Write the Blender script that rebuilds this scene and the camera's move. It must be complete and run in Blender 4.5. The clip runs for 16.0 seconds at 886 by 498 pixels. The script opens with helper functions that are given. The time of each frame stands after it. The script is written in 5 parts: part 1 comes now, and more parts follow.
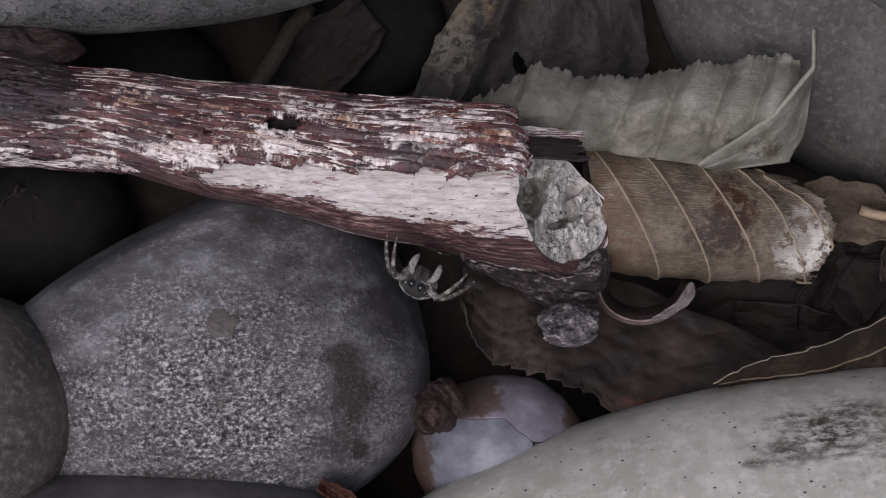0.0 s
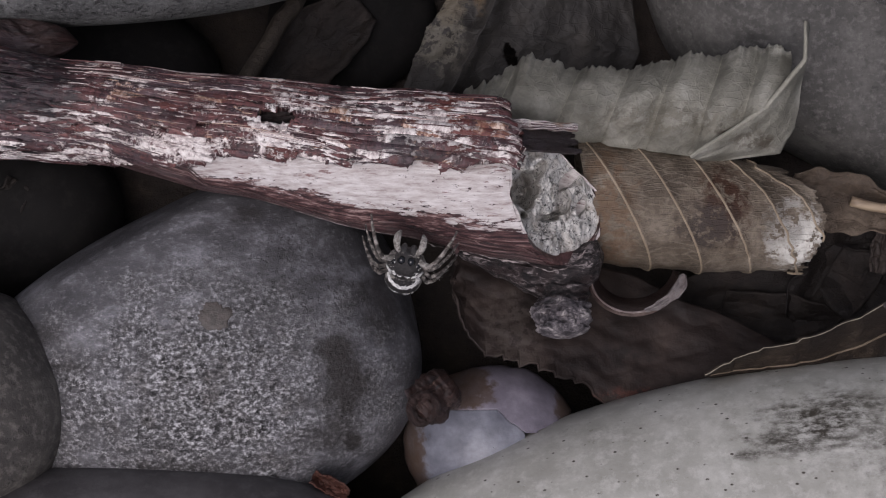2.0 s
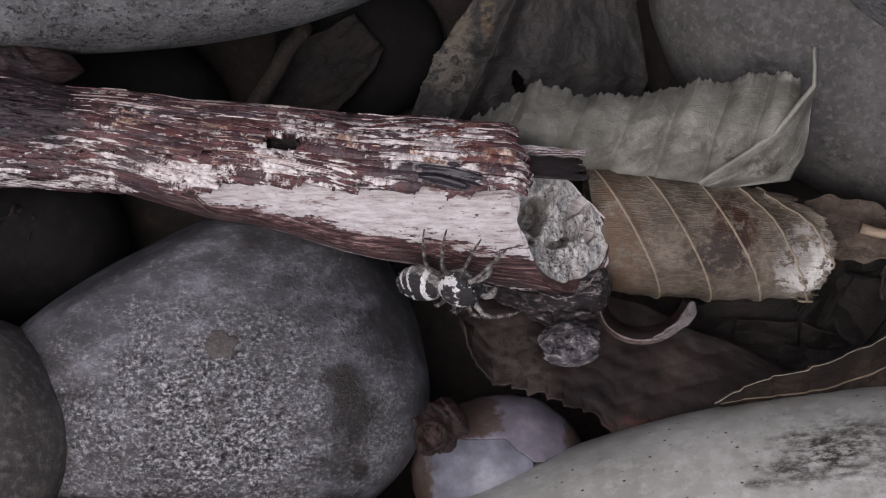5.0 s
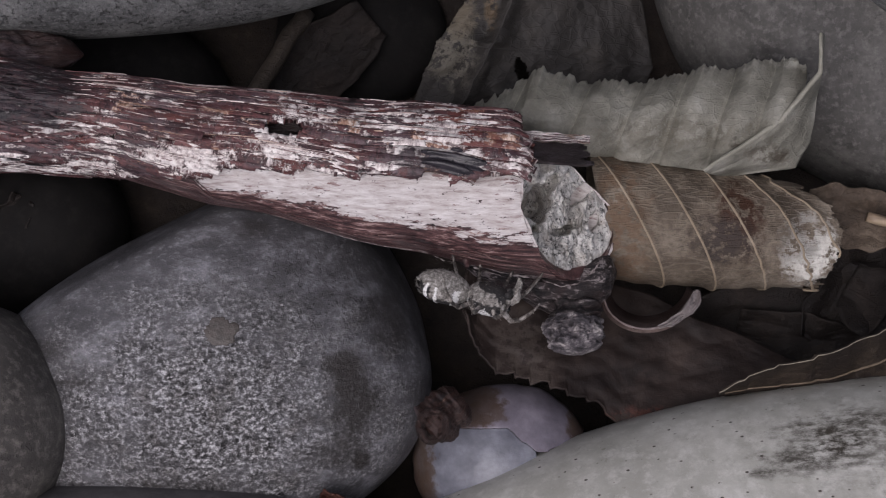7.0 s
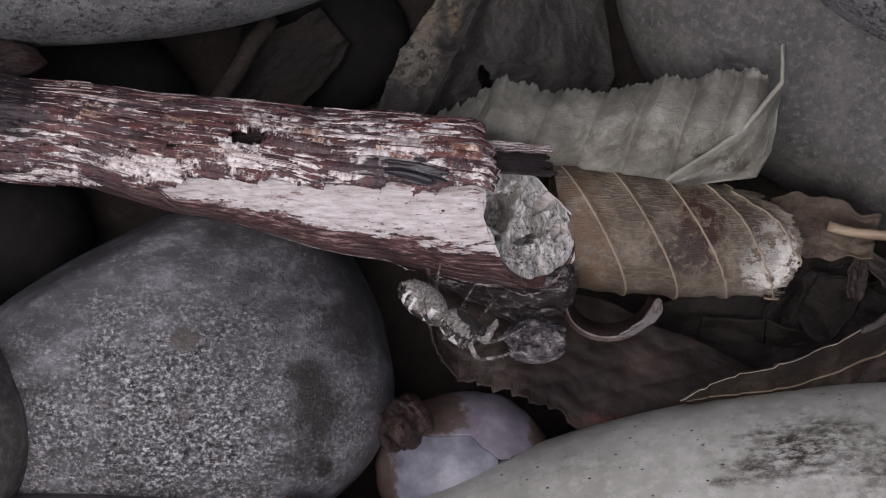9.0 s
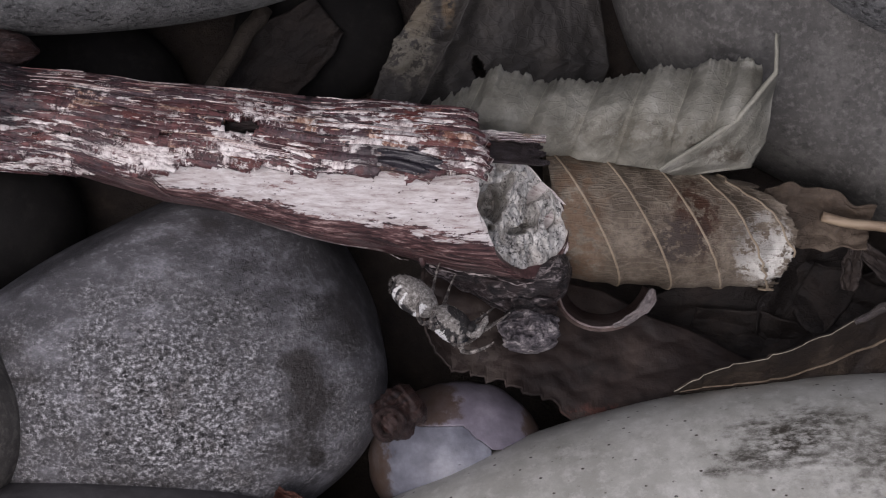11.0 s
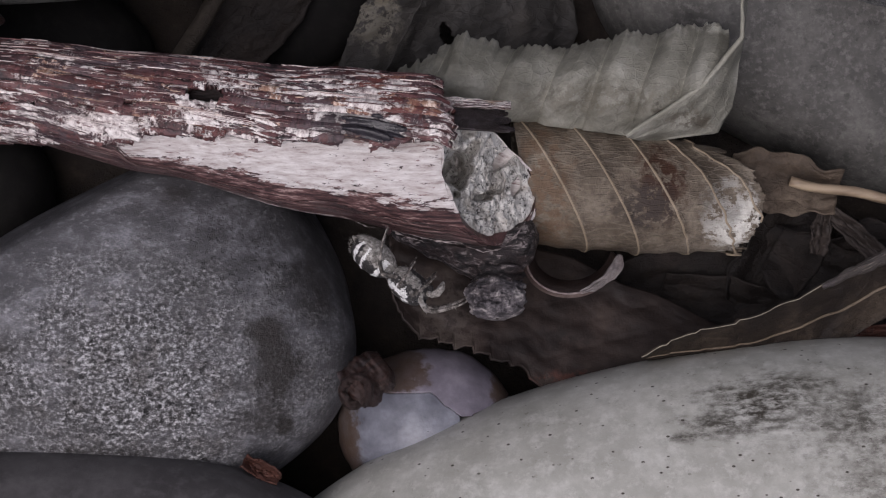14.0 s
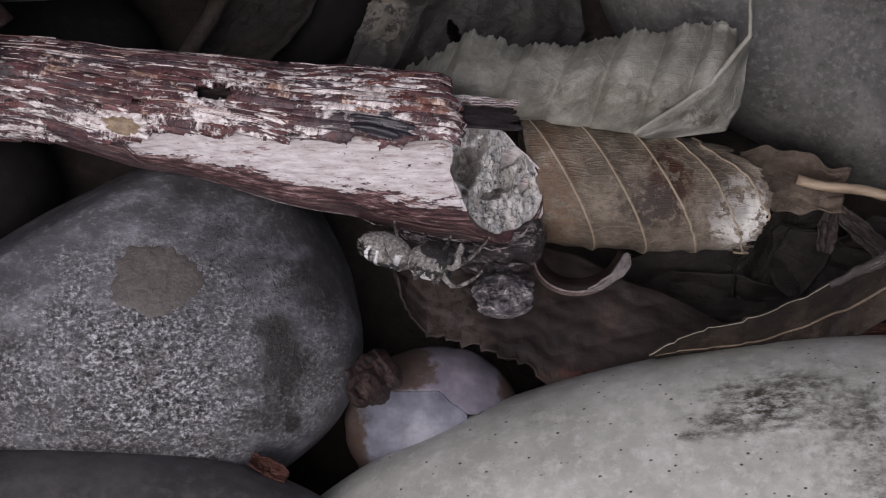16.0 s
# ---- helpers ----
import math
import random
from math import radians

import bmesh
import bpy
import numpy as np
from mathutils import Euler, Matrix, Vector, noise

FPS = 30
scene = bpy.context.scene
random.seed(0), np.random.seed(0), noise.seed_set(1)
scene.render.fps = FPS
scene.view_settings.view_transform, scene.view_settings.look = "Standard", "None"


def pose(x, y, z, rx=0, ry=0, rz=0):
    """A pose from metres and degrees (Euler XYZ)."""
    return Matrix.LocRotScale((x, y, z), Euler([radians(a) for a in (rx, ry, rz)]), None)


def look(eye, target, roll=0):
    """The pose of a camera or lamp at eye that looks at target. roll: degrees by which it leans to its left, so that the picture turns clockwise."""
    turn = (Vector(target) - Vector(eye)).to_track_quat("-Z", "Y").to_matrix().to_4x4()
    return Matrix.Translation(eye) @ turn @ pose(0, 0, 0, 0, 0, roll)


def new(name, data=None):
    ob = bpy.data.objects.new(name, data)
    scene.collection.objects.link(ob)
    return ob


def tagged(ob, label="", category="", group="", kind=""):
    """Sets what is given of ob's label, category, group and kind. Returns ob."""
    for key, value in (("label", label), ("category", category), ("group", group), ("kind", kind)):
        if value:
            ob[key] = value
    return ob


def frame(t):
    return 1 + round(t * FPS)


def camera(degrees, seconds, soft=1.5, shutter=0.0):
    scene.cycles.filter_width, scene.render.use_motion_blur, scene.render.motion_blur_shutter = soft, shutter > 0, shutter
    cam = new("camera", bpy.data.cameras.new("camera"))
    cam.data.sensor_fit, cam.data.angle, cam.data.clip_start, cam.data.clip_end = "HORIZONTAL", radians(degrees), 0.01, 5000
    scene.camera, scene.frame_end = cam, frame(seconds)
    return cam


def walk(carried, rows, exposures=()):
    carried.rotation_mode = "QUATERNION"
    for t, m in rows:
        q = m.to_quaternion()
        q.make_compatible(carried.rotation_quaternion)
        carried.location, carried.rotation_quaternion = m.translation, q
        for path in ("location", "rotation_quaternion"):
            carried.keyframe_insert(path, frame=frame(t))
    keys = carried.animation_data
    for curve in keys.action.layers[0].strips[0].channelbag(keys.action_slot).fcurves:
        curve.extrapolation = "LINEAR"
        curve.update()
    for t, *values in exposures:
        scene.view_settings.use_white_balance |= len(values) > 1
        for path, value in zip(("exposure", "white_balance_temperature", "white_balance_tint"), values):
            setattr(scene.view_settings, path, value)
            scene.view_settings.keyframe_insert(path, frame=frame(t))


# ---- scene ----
# Close view down onto pebbles, a broken twig, dry leaves and a small spider.
MM = 0.001
cam = camera(20, 16.0, soft=1.1)
walk(cam, [
    (0.0, pose(0.00000, -0.00000, 0.17332, 0.000, 0.000, 0.000)),
    (0.5, pose(0.00018, 0.00068, 0.17355, -0.381, -0.046, -0.053)),
    (1.0, pose(0.00048, 0.00093, 0.17388, -0.456, -0.019, -0.234)),
    (1.5, pose(-0.00107, 0.00128, 0.17352, -0.603, -0.480, -0.130)),
    (2.0, pose(-0.00152, 0.00147, 0.17339, -0.715, -0.725, -0.073)),
    (2.5, pose(-0.00219, 0.00177, 0.17321, -0.504, -0.879, -0.064)),
    (3.0, pose(-0.00184, 0.00154, 0.17330, -0.332, -0.817, -0.048)),
    (3.5, pose(-0.00159, 0.00186, 0.17318, -0.134, -0.724, -0.142)),
    (6.0, pose(-0.00079, -0.00049, 0.17183, 0.424, -0.242, -0.165)),
    (6.5, pose(-0.00221, -0.00013, 0.17145, 0.262, -0.612, -0.056)),
    (7.0, pose(-0.00142, -0.00102, 0.17101, 0.536, -0.468, -0.037)),
    (7.5, pose(-0.00085, -0.00183, 0.17074, 0.662, -0.212, -0.148)),
    (8.0, pose(-0.00083, -0.00165, 0.17120, 0.572, -0.414, -0.133)),
    (8.5, pose(-0.00237, 0.00017, 0.17146, 0.251, -1.100, 0.013)),
    (9.0, pose(-0.00140, 0.00046, 0.17158, 0.181, -1.303, 0.110)),
    (11.5, pose(-0.00074, -0.00092, 0.17107, 0.269, -1.313, 0.181)),
    (12.0, pose(0.00209, -0.00135, 0.17087, 0.169, -0.807, -0.082)),
    (12.5, pose(0.00354, -0.00072, 0.17128, -0.024, -0.614, -0.112)),
    (13.0, pose(0.00036, 0.00029, 0.17172, -0.422, -1.362, 0.068)),
    (13.5, pose(0.00045, -0.00046, 0.17081, -0.336, -1.476, 0.025)),
    (14.0, pose(0.00136, -0.00011, 0.17133, -0.586, -1.204, -0.150)),
    (14.5, pose(0.00192, -0.00008, 0.17120, -0.706, -1.067, -0.061)),
    (15.0, pose(-0.00032, -0.00000, 0.17151, -0.703, -1.257, 0.080)),
    (15.5, pose(-0.00097, 0.00016, 0.17157, -0.685, -1.744, 0.056)),
    (16.0, pose(0.00035, 0.00015, 0.17129, -0.729, -1.399, -0.080)),
], exposures=[(0.0, -0.2, 6250, 19), (16.0, -0.2, 6250, 19)])

# ---- world and sun: open shade under an overcast sky ----
world = bpy.data.worlds.new("overcast_sky")
scene.world = world
world.use_nodes = True
wn = world.node_tree.nodes
sky = wn.new("ShaderNodeTexSky")
sky.sky_type = "NISHITA"
sky.sun_disc = False
sky.sun_elevation, sky.sun_rotation = radians(73), radians(228)
sky.air_density, sky.dust_density = 1.0, 4.0
wn["Background"].inputs["Strength"].default_value = 0.095
grey_sky = wn.new("ShaderNodeHueSaturation")
grey_sky.inputs["Saturation"].default_value = 0.45
world.node_tree.links.new(sky.outputs["Color"], grey_sky.inputs["Color"])
world.node_tree.links.new(grey_sky.outputs["Color"], wn["Background"].inputs["Color"])
sun = new("sun", bpy.data.lights.new("sun", "SUN"))
sun.data.energy, sun.data.angle, sun.data.color = 1.8, radians(45), (1.0, 0.96, 0.92)
sun.matrix_world = look((-0.22, -0.2, 1.0), (0, 0, 0))


# ---- helpers for building; meshes are drawn up in millimetres ----
EYE = 173.3
GRID = 4446.3


def at(u, v, z):
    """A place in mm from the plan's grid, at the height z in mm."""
    k = (EYE - z) / GRID
    return Vector(((u - 784) * k, (441 - v) * k, z))


ORIGIN = {}


def place(name, bm, material, origin, smooth=True):
    """A top-level mesh whose origin is at origin (mm)."""
    origin = Vector(origin)
    for v in bm.verts:
        v.co = (v.co - origin) * MM
    me = bpy.data.meshes.new(name)
    if smooth:
        for f in bm.faces:
            f.smooth = True
    bm.to_mesh(me)
    bm.free()
    me.materials.append(material)
    ob = new(name, me)
    ob.location = origin * MM
    ORIGIN[ob] = origin
    return ob


def thing(name, origin):
    ob = new(name)
    ob.location = Vector(origin) * MM
    ob.empty_display_size = 0.002
    ORIGIN[ob] = Vector(origin)
    return ob


def part(name, bm, material, parent, label="", smooth=True):
    """Links a bmesh drawn up in the place's own mm as one mesh under a thing or a part."""
    ob = place(name, bm, material, ORIGIN[parent], smooth)
    ob.location = (0, 0, 0)
    ob.parent = parent
    if label:
        ob["label"] = label
    return ob


def fbm(p, octaves=4, gain=0.5):
    total, amp, q = 0.0, 1.0, Vector(p)
    for _ in range(octaves):
        total += amp * noise.noise(q)
        q, amp = q * 2.03, amp * gain
    return total


def lerp(table, x):
    """Straight-line reading of a short table of (x, y)."""
    if x <= table[0][0]:
        return table[0][1]
    for (x0, y0), (x1, y1) in zip(table, table[1:]):
        if x <= x1:
            k = (x - x0) / (x1 - x0)
            k = k * k * (3 - 2 * k) * 0.5 + k * 0.5
            return y0 + (y1 - y0) * k
    return table[-1][1]


def sheet(fn, ns, nt, keep=None, closed=False, lay=None):
    """A bmesh grid of fn(s, t) with s and t from 0 to 1 and a UV map of s and t, or of lay(s, t)."""
    bm = bmesh.new()
    uv = bm.loops.layers.uv.new("uv")
    rows = [[bm.verts.new(fn(i / ns, j / nt)) for j in range(nt if closed else nt + 1)] for i in range(ns + 1)]
    for i in range(ns):
        for j in range(nt):
            if keep and not keep((i + 0.5) / ns, (j + 0.5) / nt):
                continue
            jn = (j + 1) % nt if closed else j + 1
            f = bm.faces.new((rows[i][j], rows[i][jn], rows[i + 1][jn], rows[i + 1][j]))
            for loop, (a, b) in zip(f.loops, ((i, j), (i, j + 1), (i + 1, j + 1), (i + 1, j))):
                loop[uv].uv = lay(a / ns, b / nt) if lay else (a / ns, b / nt)
    for v in [v for v in bm.verts if not v.link_faces]:
        bm.verts.remove(v)
    return bm


def tube(points, radii, sides=8, bm=None, caps=True):
    """A round tube through points (mm); radii one number or one for each point."""
    bm = bm or bmesh.new()
    uv = bm.loops.layers.uv.verify()
    pts = [Vector(p) for p in points]
    n = len(pts)
    if not isinstance(radii, (list, tuple)):
        radii = [radii] * n
    rings, side = [], None
    for i, p in enumerate(pts):
        d = (pts[min(i + 1, n - 1)] - pts[max(i - 1, 0)]).normalized()
        if side is None:
            side = d.orthogonal().normalized()
        side = (side - d * side.dot(d)).normalized()
        other = d.cross(side)
        rings.append([bm.verts.new(p + (side * math.cos(a) + other * math.sin(a)) * radii[i])
                      for a in [2 * math.pi * k / sides for k in range(sides)]])
    for i in range(n - 1):
        for k in range(sides):
            f = bm.faces.new((rings[i][k], rings[i][(k + 1) % sides], rings[i + 1][(k + 1) % sides], rings[i + 1][k]))
            for loop, (a, b) in zip(f.loops, ((i, k), (i, k + 1), (i + 1, k + 1), (i + 1, k))):
                loop[uv].uv = (a / (n - 1), b / sides)
    if caps:
        bm.faces.new(rings[0][::-1])
        bm.faces.new(rings[-1])
    return bm


def thicken(ob, mm, offset=-1.0):
    m = ob.modifiers.new("thickness", "SOLIDIFY")
    m.thickness, m.offset = mm * MM, offset
    return ob


# ---- materials ----
class Nodes:
    """Short names for building one node material."""

    def __init__(self, name):
        self.m = bpy.data.materials.new(name)
        self.m.use_nodes = True
        self.t = self.m.node_tree
        self.out = self.t.nodes["Principled BSDF"]
        self.co = self.t.nodes.new("ShaderNodeTexCoord")

    def put(self, kind, **inputs):
        n = self.t.nodes.new(kind)
        for key, value in inputs.items():
            self.plug(value, n.inputs[key.replace("_", " ")])
        return n

    def plug(self, value, socket):
        if isinstance(value, bpy.types.NodeSocket):
            self.t.links.new(value, socket)
        else:
            socket.default_value = value

    def mm(self, stretch=(1, 1, 1), uv=False, turn=(0, 0, 0)):
        """Coordinates in mm of the object, or of its sheet, stretched."""
        n = self.put("ShaderNodeMapping")
        self.t.links.new(self.co.outputs["UV" if uv else "Object"], n.inputs["Vector"])
        k = 1 if uv else 1000
        n.inputs["Scale"].default_value = [k * a for a in stretch]
        n.inputs["Rotation"].default_value = [radians(a) for a in turn]
        return n.outputs["Vector"]

    def noise(self, vec, scale, detail=4, rough=0.55, warp=0.0):
        n = self.put("ShaderNodeTexNoise", Vector=vec, Scale=scale, Detail=detail, Roughness=rough, Distortion=warp)
        return n.outputs["Fac"]

    def cells(self, vec, scale, feature="F1"):
        n = self.put("ShaderNodeTexVoronoi", Vector=vec, Scale=scale)
        n.feature = feature
        return n.outputs["Distance"]

    def ramp(self, fac, *stops):
        n = self.put("ShaderNodeValToRGB", Fac=fac)
        el = n.color_ramp.elements
        while len(el) < len(stops):
            el.new(0.5)
        for e, (pos, col) in zip(el, stops):
            e.position = pos
            e.color = (*col, 1) if isinstance(col, tuple) else (col, col, col, 1)
        return n.outputs["Color"]

    def mix(self, fac, a, b, mode="MIX"):
        n = self.put("ShaderNodeMix")
        n.data_type, n.blend_type = "RGBA", mode
        for value, socket in ((fac, n.inputs[0]), (a, n.inputs[6]), (b, n.inputs[7])):
            if isinstance(value, tuple):
                value = (*value, 1)
            self.plug(value, socket)
        return n.outputs[2]

    def math(self, op, a, b=0.0):
        n = self.put("ShaderNodeMath")
        n.operation = op
        self.plug(a, n.inputs[0])
        self.plug(b, n.inputs[1])
        return n.outputs[0]

    def near(self, where, radius, soft):
        """1 inside an ellipsoid round a place given in the object's mm, 0 outside, ragged by noise."""
        v = self.mm()
        n = self.put("ShaderNodeVectorMath")
        n.operation = "SUBTRACT"
        self.plug(v, n.inputs[0])
        n.inputs[1].default_value = where
        d = self.put("ShaderNodeVectorMath")
        d.operation = "DIVIDE"
        self.plug(n.outputs[0], d.inputs[0])
        d.inputs[1].default_value = radius
        ln = self.put("ShaderNodeVectorMath")
        ln.operation = "LENGTH"
        self.plug(d.outputs[0], ln.inputs[0])
        wob = self.math("MULTIPLY_ADD", self.noise(v, 1.1, 5, 0.65), 1.6)
        wob.node.inputs[2].default_value = -0.8
        r = self.math("ADD", ln.outputs["Value"], wob)
        return self.ramp(r, (1 - soft, 1.0), (1.0, 0.0))

    def bump(self, height, depth, chain=None):
        n = self.put("ShaderNodeBump", Height=height, Distance=depth * MM, Strength=1.0)
        if chain:
            self.plug(chain, n.inputs["Normal"])
        return n.outputs["Normal"]

    def done(self, colour, rough=0.6, normal=None, spec=0.5, **more):
        self.plug((*colour, 1) if isinstance(colour, tuple) else colour, self.out.inputs["Base Color"])
        self.plug(rough, self.out.inputs["Roughness"])
        self.out.inputs["Specular IOR Level"].default_value = spec
        if normal:
            self.plug(normal, self.out.inputs["Normal"])
        for key, value in more.items():
            self.plug(value, self.out.inputs[key.replace("_", " ")])
        return self.m


def stone_material(name, dark, mid, light, speck=2.2, pits=0.5, grain=0.06, rough=0.62, stains=(), stain_shade_colour=(0.05, 0.045, 0.04), stretch=(1, 1, 1), spec=0.4, dots=0.0, patchy=0.25):
    k = Nodes(name)
    v = k.mm(stretch)
    cloud = k.noise(v, 0.22, 6, 0.65, 0.0)
    fine = k.noise(v, speck, 6, 0.75)
    base = k.ramp(cloud, (0.3, dark), (0.5, mid), (0.72, light))
    col = k.mix(k.ramp(fine, (0.35, 0.55), (0.62, 0.0)), base, dark)
    glint = k.ramp(k.noise(v, speck * 1.1, 5, 0.7, 0.0), (0.5, 0.0), (0.68, 0.7))
    col = k.mix(glint, col, light)
    hole = k.ramp(k.noise(v, speck * 0.75, 3, 0.6, 0.1), (0.36, 1.0), (0.44, 0.0))
    patch = k.ramp(k.noise(v, 0.3, 3), (0.36, 0.0), (0.52, 1.0))
    holes = k.math("MULTIPLY", k.math("MULTIPLY", hole, patch), pits)
    col = k.mix(holes, col, tuple(c * 0.3 for c in dark))
    if dots:
        d = k.ramp(k.cells(k.mm((0.75, 1.2, 1)), 1.5), (0.09, dots), (0.16, 0.0))
        keep = k.ramp(k.noise(v, 0.5, 4, 0.75), (0.46, 0.0), (0.5, 1.0))
        col = k.mix(k.math("MULTIPLY", d, keep), col, (0.03, 0.02, 0.012))
    # dirt stains; the white pebble's dimmer right side is also laid here
    for where, radius, strength in stains:
        s = k.math("MULTIPLY", k.near(where, radius, 0.7), strength)
        s = k.math("MULTIPLY", s, k.ramp(k.noise(k.mm((0.5, 1, 1)), 2.2, 6, 0.75), (0.42, 1.0), (0.6, patchy)))
        col = k.mix(s, col, stain_shade_colour)
    n = k.bump(k.noise(v, speck * 1.6, 5, 0.7), grain)
    n = k.bump(k.math("SUBTRACT", 1.0, holes), grain * 1.5, n)
    r = k.ramp(fine, (0.3, rough - 0.12), (0.7, min(1.0, rough + 0.15)))
    return k.done(col, r, n, spec)


# ---- ground ----
def ground():
    k = Nodes("dark_damp_soil")
    v = k.mm()
    col = k.ramp(k.noise(v, 0.5, 8, 0.65), (0.3, (0.012, 0.009, 0.008)), (0.6, (0.035, 0.026, 0.02)), (0.75, (0.07, 0.05, 0.04)))
    soil = k.done(col, 0.85, k.bump(k.noise(v, 1.5, 6, 0.7), 0.4))

    def height(s, t):
        a, b = (s - 0.5) * 2, (t - 0.5) * 2
        x, y = math.copysign(abs(a) ** 4, a) * 440 + a * 60, math.copysign(abs(b) ** 4, b) * 440 + b * 60
        return Vector((x, y, 0.7 * fbm((x * 0.12, y * 0.12, 3.1)) - 0.6))
    ob = place("ground", sheet(height, 150, 150), soil, (0, 0, 0))
    tagged(ob, "dark damp soil between the pebbles", "soil", kind="structure")


# ---- pebbles ----
def stone_point(d, radii, turn, seed, lumps, power, shave=None):
    """The place on a pebble's skin, from its centre, in the direction d of its own unrotated shape."""
    r = (abs(d.x) ** power + abs(d.y) ** power + abs(d.z) ** power) ** (-1 / power)
    o = Vector((seed * 7.3, seed * 3.1, seed * 5.7))
    r *= 1 + lumps * noise.noise(d * 1.1 + o) + lumps * 0.35 * noise.noise(d * 2.7 + o) + lumps * 0.02 * noise.noise(d * 14 + o)
    p = turn @ Vector((d.x * radii[0], d.y * radii[1], d.z * radii[2])) * r
    if shave:
        # a flatter flank: what stands out past the distance is pressed in
        way, reach, keep = shave
        out = p.x * way[0] + p.y * way[1] - reach
        if out > 0:
            p -= Vector((way[0], way[1], 0)) * out * (1 - keep)
    return p


def stone(name, label, centre, radii, turn, material, seed, lumps=0.06, power=2.2, level=6, group="pebbles", shave=None):
    m = Euler([radians(a) for a in turn]).to_matrix()
    bm = bmesh.new()
    bmesh.ops.create_icosphere(bm, subdivisions=level, radius=1)
    c = Vector(centre)
    for v in bm.verts:
        v.co = c + stone_point(v.co.normalized(), radii, m, seed, lumps, power, shave)
    ob = place(name, bm, material, c)
    return tagged(ob, label, "pebble", group)


BIG = dict(centre=at(370, 642, 9.2), radii=(14.2, 11.9, 9.2), turn=(0, 0, 20), seed=1, lumps=0.05, power=2.4, shave=((-0.5, 0.866), 8.3, 0.35))


def speckled_stone():
    """Bluish grey stone, smooth on one flank, with a gritty crust of pale grains and dark pits on the other."""
    k = Nodes("speckled_grey_stone")
    v = k.mm()
    wob = k.math("MULTIPLY", k.math("SUBTRACT", k.noise(v, 0.45, 5, 0.65), 0.5), 1.5)

    def zone(x, y, rx, ry, low=0.3, high=1.05):
        sub = k.put("ShaderNodeVectorMath")
        sub.operation = "SUBTRACT"
        k.plug(v, sub.inputs[0])
        sub.inputs[1].default_value = (x, y, 6.0)
        div = k.put("ShaderNodeVectorMath")
        div.operation = "DIVIDE"
        k.plug(sub.outputs[0], div.inputs[0])
        div.inputs[1].default_value = (rx, ry, 30)
        ln = k.put("ShaderNodeVectorMath")
        ln.operation = "LENGTH"
        k.plug(div.outputs[0], ln.inputs[0])
        return k.ramp(k.math("ADD", ln.outputs["Value"], wob), (low, 1.0), (high, 0.0))

    sweep = k.noise(k.mm((0.45, 1.0, 1), turn=(0, 0, -38)), 0.5, 6, 0.65)
    dust = k.noise(k.mm((0.6, 1.0, 1), turn=(0, 0, -25)), 3.2, 6, 0.75)
    col = k.ramp(sweep, (0.34, (0.038, 0.037, 0.04)), (0.5, (0.082, 0.08, 0.086)), (0.64, (0.2, 0.198, 0.214)))
    col = k.mix(k.ramp(dust, (0.38, 0.6), (0.56, 0.0)), col, (0.055, 0.053, 0.055))
    col = k.mix(k.ramp(dust, (0.54, 0.0), (0.7, 0.6)), col, (0.3, 0.295, 0.31))
    # gritty crust
    crust = k.math("MULTIPLY", zone(0.8, -2.4, 13.0, 9.0), k.ramp(k.noise(v, 0.5, 4, 0.65), (0.3, 0.5), (0.52, 1.0)))
    grain = k.noise(k.mm((0.85, 1.1, 1)), 3.9, 5, 0.75)
    grit = k.ramp(grain, (0.37, (0.026, 0.024, 0.024)), (0.46, (0.1, 0.096, 0.095)), (0.53, (0.27, 0.264, 0.266)), (0.62, (0.78, 0.77, 0.78)))
    grit = k.mix(k.ramp(k.noise(v, 0.6, 4, 0.6), (0.52, 0.0), (0.66, 0.55)), grit, k.ramp(grain, (0.4, (0.03, 0.026, 0.022)), (0.6, (0.2, 0.175, 0.15))))
    col = k.mix(k.math("MULTIPLY", crust, 0.92), col, grit)
    pit = k.ramp(k.noise(v, 2.4, 3, 0.6, 0.2), (0.35, 1.0), (0.43, 0.0))
    where = k.math("MAXIMUM", k.math("MULTIPLY", crust, 0.95), k.math("MULTIPLY", zone(7.0, 4.5, 6.5, 6.0), 0.5))
    pits = k.math("MULTIPLY", pit, where)
    col = k.mix(pits, col, (0.02, 0.018, 0.018))
    # dim mottling on the flank by the twig, and a long faint scratch
    specks = k.ramp(k.noise(v, 1.1, 6, 0.72), (0.4, 0.75), (0.56, 0.0))
    col = k.mix(k.math("MULTIPLY", specks, zone(6.5, 5.5, 7.5, 5.0)), col, (0.04, 0.038, 0.038))
    # brown-black blotches
    for x, y, rx, ry, amount in ((9.5, -1.2, 2.1, 3.6, 1.0), (9.0, 0.7, 1.6, 1.4, 0.9), (8.5, -4.8, 2.6, 1.5, 0.7), (7.4, -2.6, 1.6, 1.0, 0.5), (10.1, -5.2, 0.7, 0.8, 1.0), (8.6, 0.9, 1.3, 0.9, 0.8), (11.6, 3.2, 1.6, 3.0, 0.6), (-1.0, -6.8, 4.5, 0.9, 0.55), (3.2, 9.2, 1.6, 0.8, 0.6), (-8.2, -0.4, 2.6, 0.35, 0.6), (-9.5, 1.6, 2.6, 0.9, 0.5)):
        spot = k.math("MULTIPLY", zone(x, y, rx, ry, 0.45, 1.3), k.ramp(grain, (0.4, amount), (0.68, amount * 0.8)))
        col = k.mix(spot, col, (0.022, 0.018, 0.016))
    n = k.bump(dust, 0.06)
    n = k.bump(k.math("MULTIPLY", grain, crust), 0.24, n)
    n = k.bump(k.math("SUBTRACT", 1.0, pits), 0.08, n)
